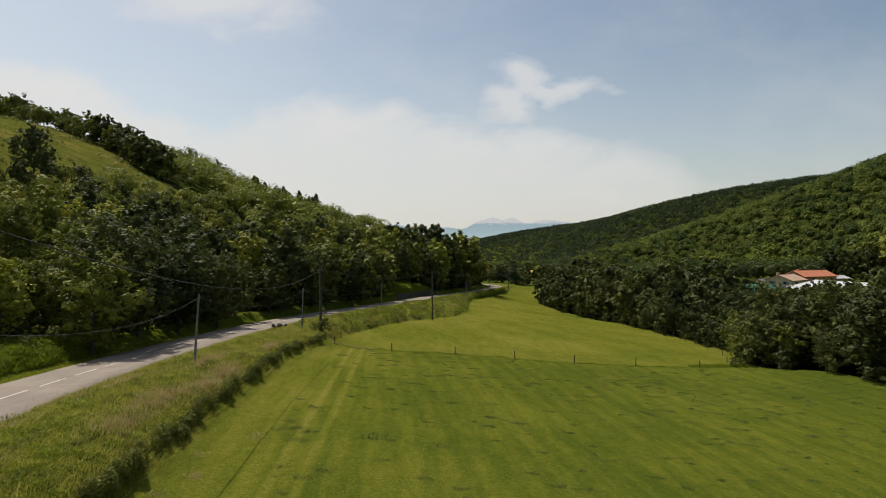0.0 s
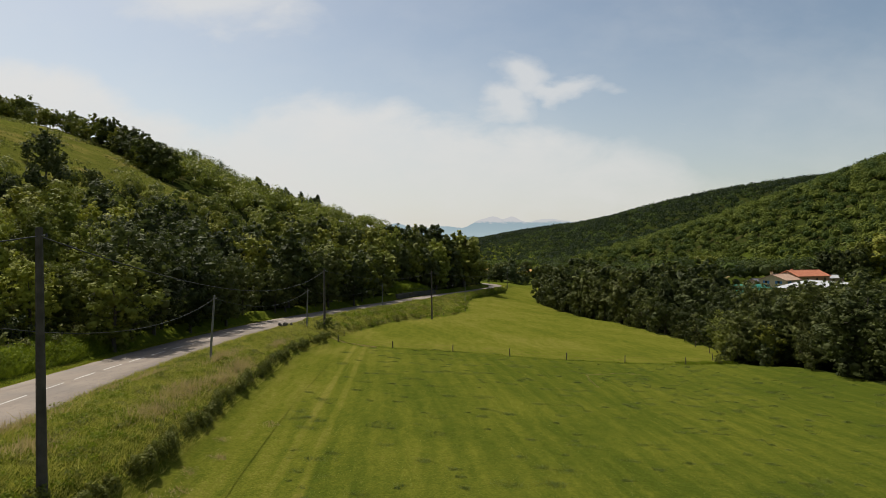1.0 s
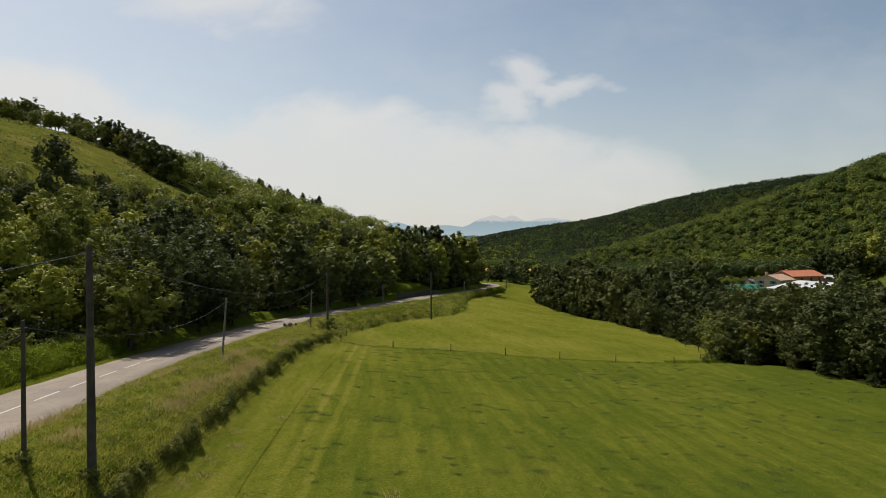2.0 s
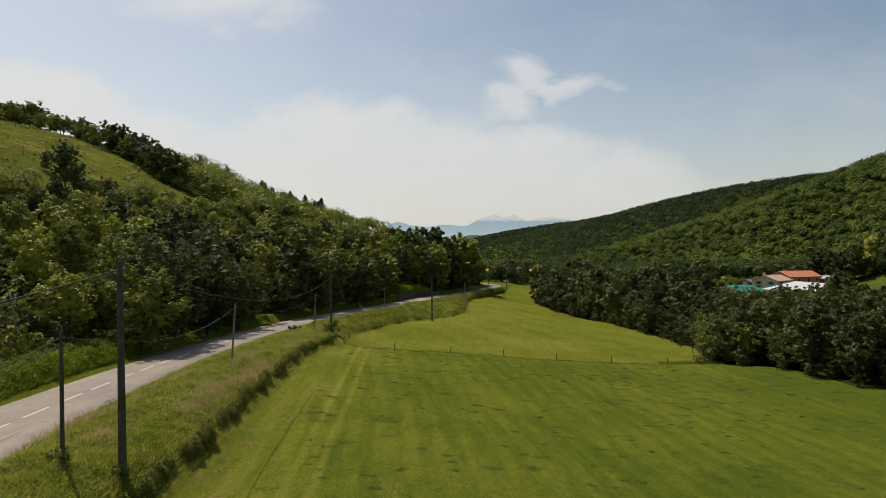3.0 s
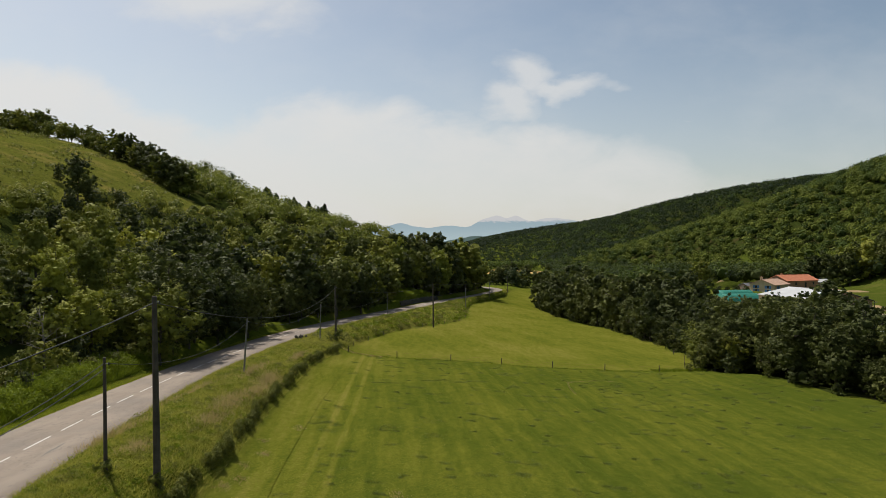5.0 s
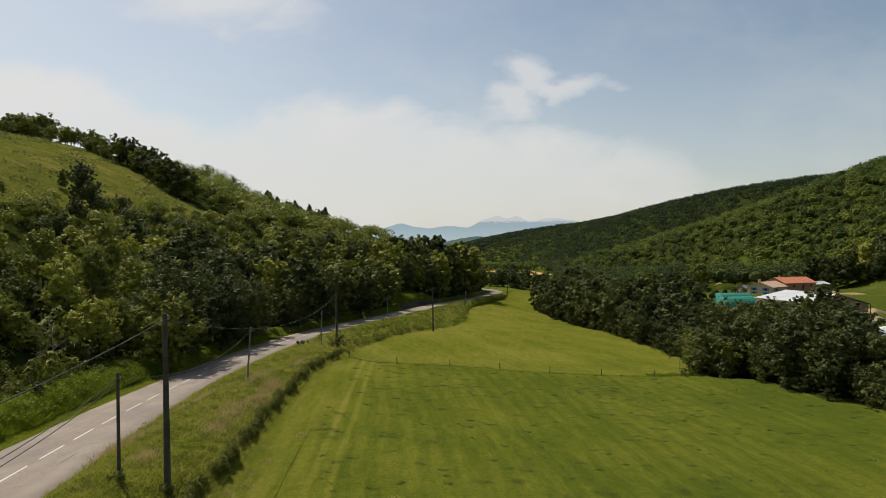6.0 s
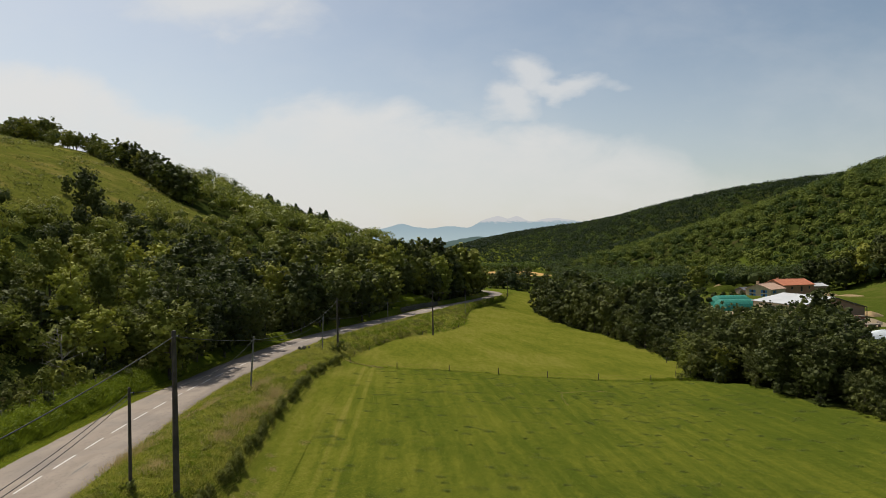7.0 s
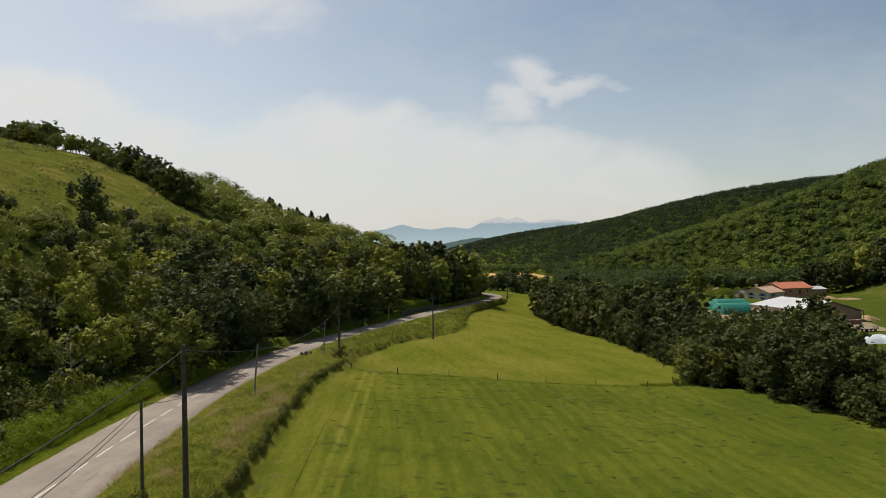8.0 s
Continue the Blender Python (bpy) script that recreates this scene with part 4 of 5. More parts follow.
def grow_grass():
    rng = np.random.default_rng(31)
    def strip(n, y0, y1, lo, hi, power=1.0):
        Y = y0 + (y1 - y0) * rng.random(n) ** power
        a, b = lo(Y), hi(Y)
        return a + (b - a) * rng.random(n), Y
    X, Y = strip(125000, 8, 112, lambda y: road_x(y) + road_half(y) - 0.05, lambda y: foot_x(y) + 0.4, 1.25)
    blades("verge_grass", "tall green and straw-coloured grass on the roadside bank", X, Y, 0.30, 0.020, 32, BLADE, 0.8)
    X, Y = strip(42000, 112, 345, lambda y: road_x(y) + 3.95, lambda y: np.maximum(foot_x(y), road_x(y) + 6), 1.2)
    blades("verge_grass", "tall green grass on the bank below the road", X, Y, 0.5, 0.045, 33, BLADE, 0.6)
    X, Y = strip(40000, 8, 72, lambda y: road_x(y) - 10.5, lambda y: road_x(y) - 6.2, 1.3)
    blades("verge_grass", "tall lush grass at the foot of the wood", X, Y, 0.75, 0.045, 34, LUSH, 0.6)
    X, Y = strip(9000, 210, 246, lambda y: road_x(y) - 15, lambda y: road_x(y) - 7.4, 1.0)
    blades("bank_grass", "bright lush grass and fern above the stone wall", X, Y, 0.9, 0.09, 36, LUSH)
    X, Y = strip(30000, 8, 240, lambda y: road_x(y) - 6.4, lambda y: road_x(y) - road_half(y) + 0.05, 1.2)
    blades("verge_grass", "short grass along the edge of the asphalt", X, Y, 0.16, 0.03, 35, MOWN)
    # patches of ripe seed heads on the bank
    C = np.array([(-21.2, 58.2, 1.2, 4.5), (-20.9, 45.5, 1.1, 4.5), (-19.9, 38.0, 0.9, 3.5), (-25.6, 47.0, 0.3, 8.0), (-23.9, 62.0, 0.7, 5.0), (-22.5, 78.0, 0.6, 5.0), (-20.3, 52.0, 0.9, 3.5), (-24.4, 30.0, 0.5, 5.0), (-21.0, 27.0, 0.8, 2.5)])
    k = rng.choice(len(C), 6000, p=(C[:, 2] * C[:, 3]) / (C[:, 2] * C[:, 3]).sum())
    X, Y = C[k, 0] + rng.normal(0, 0.55, len(k)) * C[k, 2], C[k, 1] + rng.normal(0, 0.5, len(k)) * C[k, 3]
    blades("seed_grass", "patches of ripe straw-coloured grass on the bank", X, Y, 0.62, 0.026, 37, STRAW)


def rank_growth():
    """Low leafy mounds: nettles, fern and bramble in the rank grass."""
    rng = np.random.default_rng(38)
    def mounds(name, label, X, Y, r, tall, k, size, mat, seed):
        rr = r * rng.uniform(0.6, 1.4, len(X))
        N = unit(rng.normal(size=(len(X), k, 3)))
        N[..., 2] = np.abs(N[..., 2])
        C = np.stack([X, Y, ground_z(X, Y) - 0.05], -1)[:, None]
        P = C + N * np.stack([rr, rr, rr * tall], -1)[:, None] * rng.uniform(0.6, 1.1, (len(X), k, 1))
        V, F = cards(P.reshape(-1, 3), N.reshape(-1, 3) + rng.normal(0, 0.7, (len(X) * k, 3)), size, rng)
        tagged(new(name, fast_mesh(name, V, F, [mat])), label, "undergrowth", kind="stuff")
    Y = 10 + 62 * rng.random(760) ** 1.1
    mounds("nettle_growth", "bright rank nettles and grass along the wood", road_x(Y) - rng.uniform(6.8, 11.0, 760), Y, 0.8, 1.15, 95, 0.17, LUSH, 1)
    Y = 16 + 95 * rng.random(650)
    mounds("wood_undergrowth", "bramble and saplings on the floor of the wood", road_x(Y) - 10 - 34 * rng.random(650), Y, 1.2, 1.1, 110, 0.22, LEAF_OAK, 5)
    Y = rng.uniform(104, 320, 420)
    f = rng.random(420) ** 0.8
    mounds("bank_scrub", "dark bramble and weeds on the bank below the road", (road_x(Y) + 4.8) * (1 - f) + np.maximum(foot_x(Y), road_x(Y) + 6) * f, Y, 0.75, 0.8, 80, 0.22, LEAF_GREY, 7)
    Y = rng.uniform(108, 320, 330)
    f = rng.random(330) ** 0.8
    mounds("bank_scrub", "low green scrub on the bank below the road", (road_x(Y) + 4.6) * (1 - f) + np.maximum(foot_x(Y), road_x(Y) + 6) * f, Y, 0.9, 0.7, 70, 0.3, LUSH, 2)
    Y = 12 + 75 * rng.random(520) ** 1.2
    f = rng.random(520) * 0.92
    mounds("bank_herbs", "green clover and herbs in the grass of the bank", (road_x(Y) + 4.9) * (1 - f) + foot_x(Y) * f, Y, 0.5, 0.55, 80, 0.11, LUSH, 6)
    Y = 12 + 95 * rng.random(150)
    f = rng.random(150) * 0.85
    mounds("bank_scrub", "dark low weeds in the grass of the bank", (road_x(Y) + 4.6) * (1 - f) + foot_x(Y) * f, Y, 0.55, 0.6, 90, 0.12, LEAF_GREY, 3)
    Y = rng.uniform(212, 244, 90)
    mounds("bank_growth", "bright fern and grass above the stone wall", road_x(Y) - rng.uniform(7.6, 16, 90), Y, 1.1, 0.8, 70, 0.34, LUSH, 4)


grow_grass()
rank_growth()


def tufts():
    """Darker regrowth and short sward standing in the mown meadow."""
    m, n = material("meadow_tufts")
    isl = n.add("ShaderNodeNewGeometry").outputs["Random Per Island"]
    col = n.mix(isl, (0.092, 0.128, 0.025), (0.155, 0.178, 0.042))
    finish(n, col, 0.75, through_leaf=col, spec=0.2)
    rng = np.random.default_rng(41)
    k = 520
    cy = 14 + 84 * rng.random(k) ** 0.85
    cx = foot_x(cy) + 5 + (wood_x(cy) - foot_x(cy) - 6) * rng.random(k)
    size = rng.uniform(0.2, 0.6, k) * (0.5 + 0.9 * rng.random(k) ** 2)
    each = (15 + size * 330).astype(int)
    i = np.repeat(np.arange(k), each)
    X = cx[i] + rng.normal(0, 1, len(i)) * size[i] * 1.1
    Y = cy[i] + rng.normal(0, 1, len(i)) * size[i] * 0.8
    blades("grass_tufts", "dark green tufts standing in the mown meadow", X, Y, 0.125, 0.028, 42, m, 0.8)
    m2, n = material("meadow_sward")
    isl = n.add("ShaderNodeNewGeometry").outputs["Random Per Island"]
    patch = n.noise(place(n), 0.35, 3.0)
    f = n.math("ADD", n.math("MULTIPLY", isl, 0.7), n.math("MULTIPLY", n.step(patch, 0.3, 0.7), 0.3))
    col = n.mix(f, (0.085, 0.115, 0.016), (0.32, 0.305, 0.075))
    finish(n, col, 0.8, through_leaf=col, spec=0.1)
    n2 = 105000
    Y = 13 + 82 * rng.random(n2) ** 1.6
    X = foot_x(Y) + 0.6 + (np.minimum(wood_x(Y), 62) - foot_x(Y) - 1) * rng.random(n2)
    blades("meadow_sward", "short mown grass of the meadow", X, Y, 0.085, 0.016, 43, m2, 0.6)


tufts()


def uncut_strip():
    """The unmown line of grass under the wire fence across the meadow."""
    rng = np.random.default_rng(45)
    X = rng.uniform(-18, 50, 2800)
    Y = np.interp(X, (-18, -8.2, 1.9, 41, 50), (96.4, 95.3, 96.8, 95.4, 97.2)) + rng.normal(0, 0.5, 2800)
    blades("fence_grass", "unmown green grass along the fence line", X, Y, 0.22, 0.035, 46, LUSH)
    X, Y = rng.uniform(40, 50, 2200), rng.normal(97.0, 0.7, 2200)
    blades("fence_grass", "rank tall grass where the fence meets the trees", X, Y, 0.4, 0.04, 47, LUSH)


ARC = ((0, 0.25, 0.4, 0.6, 0.8, 1), (20.5, 20.6, 21.2, 23.8, 27.2, 30.2), (73.2, 78.6, 82.4, 83.9, 85.3, 84.5))


def dry_arc():
    """A thin bow of bleached cut grass left on the meadow."""
    rng = np.random.default_rng(48)
    f = rng.random(900)
    X = np.interp(f, ARC[0], ARC[1]) + rng.normal(0, 0.10, 900)
    Y = np.interp(f, ARC[0], ARC[2]) + rng.normal(0, 0.16, 900)
    blades("cut_grass", "thin line of bleached cut grass on the meadow", X, Y, 0.10, 0.03, 49, STRAW)


def cut_heaps():
    """Small bleached heaps of cut grass, and the worn strip at the corner of the fence."""
    rng = np.random.default_rng(50)
    C = np.array([(-15.3, 28.2, 0.30), (-14.7, 30.4, 0.35), (-15.4, 33.0, 0.25), (-14.9, 36.5, 0.3), (-15.9, 40.0, 0.25), (-14.0, 45.5, 0.3), (-13.6, 26.0, 0.3), (-3.0, 27.5, 0.5), (-2.6, 30.5, 0.35)])
    k = rng.integers(0, len(C), 1500)
    blades("cut_grass", "small bleached heaps of cut grass on the meadow", C[k, 0] + rng.normal(0, 1, 1500) * C[k, 2], C[k, 1] + rng.normal(0, 1.6, 1500) * C[k, 2], 0.12, 0.03, 52, STRAW, 0.9)
    f = rng.random(1400)
    blades("cut_grass", "worn dry strip at the corner of the meadow fence", -19.6 + 8.5 * f + rng.normal(0, 0.2, 1400), 98.6 - 3.2 * f + rng.normal(0, 0.4, 1400), 0.12, 0.04, 53, STRAW, 0.9)


uncut_strip()
dry_arc()
cut_heaps()


def hedge():
    """A ragged bramble edge where the bank drops to the meadow."""
    rng = np.random.default_rng(51)
    n = 62000
    Y = 6 + 93 * rng.random(n) ** 1.15
    lift = 0.95 + 0.28 * np.sin(Y * 0.83 + np.sin(Y * 0.31)) + 0.2 * np.sin(Y * 2.1 + 2 * np.sin(Y * 0.7)) + 0.15 * np.sin(Y * 4.7)
    shift = 0.22 * np.sin(Y * 0.63) + 0.16 * np.sin(Y * 1.7) + 0.1 * np.sin(Y * 3.9)
    q = rng.uniform(-0.1, math.pi + 0.1, n)
    r = rng.uniform(0.55, 1.12, n)
    X = foot_x(Y) - 0.5 + shift + np.cos(q) * r * (0.28 + 0.18 * lift)
    Z = ground_z(foot_x(Y) - 0.3, Y) - 0.2 + np.sin(q) * r * (0.2 + 0.78 * np.maximum(lift, 0.35))
    N = np.stack([np.cos(q), rng.normal(0, 0.5, n), np.sin(q)], -1)
    V, F = cards(np.stack([X, Y, Z], -1), N + rng.normal(0, 0.7, (n, 3)), 0.12, rng)
    ob = new("hedge", fast_mesh("hedge", V, F, [leaf_material("bramble_leaves", (0.050, 0.062, 0.013), (0.205, 0.205, 0.040))]))
    tagged(ob, "low bramble hedge along the foot of the roadside bank", "hedge", kind="stuff")


hedge()


def slope_scrub():
    """Knee-high tufts and small scrub on the open slope."""
    rng = np.random.default_rng(61)
    n = 17000
    X, Y = rng.uniform(-330, -85, n), rng.uniform(60, 330, n)
    ok = meadow_zone(X, Y)
    X, Y = X[ok], Y[ok]
    s = rng.uniform(0.25, 0.8, len(X)) * rng.choice((0.7, 0.8, 1, 1.2, 2.0), len(X)) * (0.75 + 0.5 * np.sin(X * 0.21 + 2 * np.sin(Y * 0.09)))
    k = 8
    N = unit(rng.normal(size=(len(X), k, 3)))
    N[..., 2] = np.abs(N[..., 2])
    P = N * (s[:, None, None] * np.array((1.3, 1.3, 0.8))) + np.stack([X, Y, ground_z(X, Y)], -1)[:, None]
    V, F = cards(P.reshape(-1, 3), N.reshape(-1, 3) + rng.normal(0, 0.3, (len(X) * k, 3)), np.repeat(s, k) * 0.55, rng)
    tagged(new("hill_scrub", fast_mesh("hill_scrub", V, F, [lush_material("hill_tufts", (0.085, 0.105, 0.018), (0.235, 0.230, 0.048))])), "low scrub and grass tufts on the open slope", "scrub", kind="stuff")


slope_scrub()

# ---- road marks, poles, cables ----
POLE = plain_material("weathered_pole", (0.055, 0.045, 0.037), (0.12, 0.10, 0.085), 1.5, 0.9, 0.01, 25.0)
GREYPOLE = plain_material("grey_pole", (0.16, 0.15, 0.14), (0.26, 0.25, 0.235), 1.5, 0.9, 0.01, 25.0)
WIRE = plain_material("black_cable", (0.04, 0.04, 0.042), (0.075, 0.075, 0.078), 2.0, 0.8, spec=0.2)
STEEL = plain_material("galvanised_steel", (0.35, 0.36, 0.37), (0.5, 0.5, 0.5), 3.0, 0.45, metal=0.9)
PAINT = plain_material("road_paint", (0.50, 0.48, 0.45), (0.66, 0.64, 0.61), 2.0, 0.8, 0.003, 30.0)


def part(name, V, F, mat, parent, label=""):
    ob = mesh_object(name, V, F, mat, None, False, parent)
    return tagged(ob, label)


DASH, DASH_STEP = 3.0 / PLAN, 4.33 / PLAN


def build_dashes():
    """Broken white centre line, 3 m strokes with gaps of 1.3 m."""
    ys = np.arange(-60, 420, 0.05)
    xs = road_x(ys)
    s = np.concatenate([[0], np.cumsum(np.hypot(np.diff(xs), np.diff(ys)))])
    k0 = float(np.interp(26.4, ys, s))
    off = k0 % DASH_STEP
    while off < s[-1] - 4:
        V = []
        for f in np.linspace(0, DASH, 4):
            y = float(np.interp(off + f, s, ys))
            x = float(road_x(y))
            t = float(road_x(y + 0.5)) - float(road_x(y - 0.5))
            nn = math.hypot(1, t)
            for w in (-0.062, 0.062):
                V.append((x + w / nn, y - w * t / nn, float(road_z(y)) + 0.107 - 0.05 * 0.02))
        F = [(0, 1, 3, 2), (2, 3, 5, 4), (4, 5, 7, 6)]
        y = float(np.interp(off, s, ys))
        if 0 < y < 260:
            part("dash", V, F, PAINT, ROAD)
        off += DASH_STEP


build_dashes()


def road_seam():
    """A dark tar-filled seam running askew over one lane."""
    rng = np.random.default_rng(12)
    V, F = [], []
    for i in range(15):
        f = i / 14
        x, y = -26.35 - 0.55 * f + rng.normal(0, 0.03), 24.6 + 3.6 * f
        w = 0.02 + 0.10 * math.sin(math.pi * f) * rng.uniform(0.6, 1.2)
        for s in (-w, w):
            V.append((x + s, y, float(road_z(y)) + 0.105))
        if i:
            F.append((2 * i - 2, 2 * i - 1, 2 * i + 1, 2 * i))
    part("tar_seam", V, F, plain_material("old_tar", (0.13, 0.115, 0.10), (0.17, 0.15, 0.13), 2.0, 0.8, 0.003, 30.0), ROAD, "dark tar-filled seam in the asphalt")


road_seam()


def pole(name, base, top, r0, r1, mat, label, category, caps=True):
    root = new(name)
    root.location = base
    V, F = [], []
    d = np.array(top, float) - np.array(base, float)
    for i in range(4):
        stick(V, F, d * (i / 4) - (np.array((0, 0, 0.8)) if i == 0 else 0), d * ((i + 1) / 4), r0 + (r1 - r0) * i / 4, r0 + (r1 - r0) * (i + 1) / 4, 10)
    part("shaft", V, F, mat, root)
    V, F = [], []
    up = d * (1 - 0.35 / np.linalg.norm(d))
    stick(V, F, up, up + np.array((r1 + 0.22, -0.06, 0.06)), 0.03, 0.025, 5)
    arm = part("bracket", V, F, STEEL, root, "steel cable bracket")
    V, F = [], []
    tip = up + np.array((r1 + 0.22, -0.06, -0.06))
    stick(V, F, tip, tip + np.array((0, 0, 0.18)), 0.05, 0.035, 6)
    part("insulator", V, F, WIRE, arm)
    V, F = [], []
    stick(V, F, d * 0.995, d + np.array((0, 0, 0.05)), r1 * 1.06, r1 * 0.8, 10)
    part("cap", V, F, mat, root)
    return tagged(root, label, category)


POWER = [((-11.0, -56.0, 7.0), (-11.0, -56.0, 18.6)), ((-17.4, 22.75, 2.6), (-17.45, 22.75, 15.1)), ((-21.05, 102.5, -1.4), (-21.1, 102.5, 10.15)), ((-2.75, 152.0, -4.4), (-2.8, 152.0, 7.4)), ((38.0, 345.0, -11.0), (38.0, 345.0, -1.5))]
PHONE = [((-15.2, -16.0, 6.2), (-15.2, -16.0, 13.2)), ((-20.0, 21.5, 4.0), (-20.0, 21.5, 11.4)), ((-24.75, 60.0, 2.2), (-24.1, 59.6, 9.0)), ((-24.0, 101.3, -0.3), (-23.7, 101.0, 6.65)), ((-17.1, 164.0, -3.2), (-17.1, 164.0, 3.4)), ((8.3, 215.0, -5.6), (8.4, 215.0, 1.0)), ((22.5, 284.0, -8.2), (22.5, 284.0, -1.2))]
for b, t in POWER:
    pole("power_pole", b, t, 0.24, 0.15, POLE, "tall dark weathered power pole on the grassy verge", "utility pole")
for i, (b, t) in enumerate(PHONE):
    pole("telephone_pole", b, t, 0.125, 0.095, POLE if i == 1 else GREYPOLE, "slim weathered telephone pole beside the road", "utility pole")


def cable(name, a, b, sag, r, label):
    c = bpy.data.curves.new(name, "CURVE")
    c.dimensions, c.bevel_depth, c.bevel_resolution = "3D", r, 1
    sp = c.splines.new("POLY")
    n = 24
    sp.points.add(n)
    for i in range(n + 1):
        t = i / n
        p = Vector(a).lerp(Vector(b), t)
        p.z -= 4 * sag * t * (1 - t)
        sp.points[i].co = (*p, 1)
    c.materials.append(WIRE)
    return tagged(new(name, c), label, "cable")


for (b0, t0), (b1, t1) in zip(POWER, POWER[1:]):
    a, b = Vector(t0), Vector(t1)
    a.z -= 0.35
    b.z -= 0.35
    cable("power_cable", a, b, 3.0 if b.y < 110 else 1.6, 0.03, "black twisted power cable between the poles")
for (b0, t0), (b1, t1) in zip(PHONE, PHONE[1:]):
    for k in ((0.3, 0.65) if b1[1] < 30 else (0.3,)):
        a, b = Vector(t0), Vector(t1)
        a.z -= k
        b.z -= k
        cable("telephone_cable", a, b, 1.7, 0.022, "thin black telephone cable between the poles")


def mountains():
    """Far blue ranges at the head of the valley, their haze painted in as glow."""
    m, n = material("hazed_mountain_glow")
    sep = n.add("ShaderNodeSeparateXYZ")
    n.put(place(n), sep.inputs[0])
    p = n.scaled(place(n), (0.01, 0.0, 0.03))
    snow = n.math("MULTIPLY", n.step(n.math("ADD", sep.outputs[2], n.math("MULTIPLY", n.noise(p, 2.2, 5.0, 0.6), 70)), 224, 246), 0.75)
    # painted haze: the blue pales towards the foot
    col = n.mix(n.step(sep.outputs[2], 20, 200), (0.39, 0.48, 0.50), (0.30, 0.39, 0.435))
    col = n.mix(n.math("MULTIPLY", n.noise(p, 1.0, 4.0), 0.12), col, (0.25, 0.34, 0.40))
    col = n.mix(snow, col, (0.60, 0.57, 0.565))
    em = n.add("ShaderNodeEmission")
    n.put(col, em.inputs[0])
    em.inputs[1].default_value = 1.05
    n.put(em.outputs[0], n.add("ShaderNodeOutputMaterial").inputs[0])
    top = curve([(-1600, 60), (-900, 100), (-651, 137), (-488, 172), (-386, 194), (-280, 170), (-164, 156), (21, 170), (183, 165), (276, 214), (345, 238), (429, 249), (484, 229), (568, 245), (633, 216), (693, 201), (762, 221), (878, 225), (985, 214), (1150, 190), (1800, 120)])
    xs = np.arange(-1600, 1800, 12.0)
    rng = np.random.default_rng(5)
    rough = np.convolve(rng.normal(0, 3.5, len(xs) + 8), np.ones(5) / 5, "same")[4:-4]
    zt = top(xs) + rough
    V, F = [], []
    rows = 6
    for j in range(rows + 1):
        f = j / rows
        for x, z in zip(xs, zt):
            V.append((float(x), 4300 + 500 * f + 25 * math.sin(x * 0.02 + j), -60 + (z + 60) * f ** 0.8))
    k = len(xs)
    for j in range(rows):
        for i in range(k - 1):
            F.append((j * k + i, j * k + i + 1, (j + 1) * k + i + 1, (j + 1) * k + i))
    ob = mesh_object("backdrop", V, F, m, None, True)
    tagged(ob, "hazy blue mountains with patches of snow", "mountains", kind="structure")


def far_hill():
    """A dark hill where the valley turns, before the mountains; its haze is painted glow."""
    m, n = material("far_hill")
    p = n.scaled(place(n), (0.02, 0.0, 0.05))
    # emission gives the hazed tone, so sunlight never shades the hill
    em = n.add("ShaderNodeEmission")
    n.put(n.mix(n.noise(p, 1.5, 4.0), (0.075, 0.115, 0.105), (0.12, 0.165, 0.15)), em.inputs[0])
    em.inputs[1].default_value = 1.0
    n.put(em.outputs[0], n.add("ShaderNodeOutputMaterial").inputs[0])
    xs = np.arange(-420, 520, 10.0)
    rng = np.random.default_rng(6)
    top = 22 + 42 * np.exp(-((xs - 150) / 150) ** 2) + 10 * np.exp(-((xs - 250) / 60) ** 2) + np.convolve(rng.normal(0, 3, len(xs) + 4), np.ones(3) / 3, "same")[2:-2]
    V, F, k, rows = [], [], len(xs), 5
    for j in range(rows + 1):
        for x, z in zip(xs, top):
            V.append((float(x), 3150.0 + 60 * j, -70 + (float(z) + 70) * (j / rows) ** 0.7))
    for j in range(rows):
        for i in range(k - 1):
            F.append((j * k + i, j * k + i + 1, (j + 1) * k + i + 1, (j + 1) * k + i))
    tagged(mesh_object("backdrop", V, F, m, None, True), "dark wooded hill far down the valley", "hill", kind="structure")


mountains()
far_hill()

# ---- the farm ----
CREAM = plain_material("cream_plaster", (0.52, 0.41, 0.26), (0.62, 0.51, 0.34), 0.5, 0.9, 0.01, 8.0)
BROWN = plain_material("brown_cladding", (0.29, 0.19, 0.135), (0.37, 0.25, 0.18), 0.4, 0.85, 0.01, 6.0)
BRICK = plain_material("brown_brick", (0.36, 0.20, 0.115), (0.46, 0.27, 0.16), 0.4, 0.9, 0.01, 6.0)
STONE = plain_material("rubble_stone", (0.055, 0.052, 0.04), (0.125, 0.115, 0.09), 1.6, 0.95, 0.05, 6.0)
TILE = plain_material("clay_tile", (0.40, 0.135, 0.07), (0.50, 0.19, 0.10), 0.8, 0.85, 0.03, 5.0)
OLDTILE = plain_material("old_clay_tile", (0.36, 0.22, 0.15), (0.52, 0.36, 0.26), 0.8, 0.9, 0.03, 5.0)
SLATE = plain_material("grey_slate", (0.10, 0.10, 0.11), (0.17, 0.17, 0.18), 0.8, 0.7, 0.02, 5.0)
SHEET = plain_material("white_sheet_roof", (0.42, 0.42, 0.42), (0.50, 0.50, 0.49), 0.2, 0.5, 0.01, 3.0)
BLUE = plain_material("blue_paint", (0.06, 0.17, 0.36), (0.10, 0.24, 0.46), 2.0, 0.6)
DARK = plain_material("dark_opening", (0.02, 0.02, 0.022), (0.035, 0.035, 0.04), 2.0, 0.3)
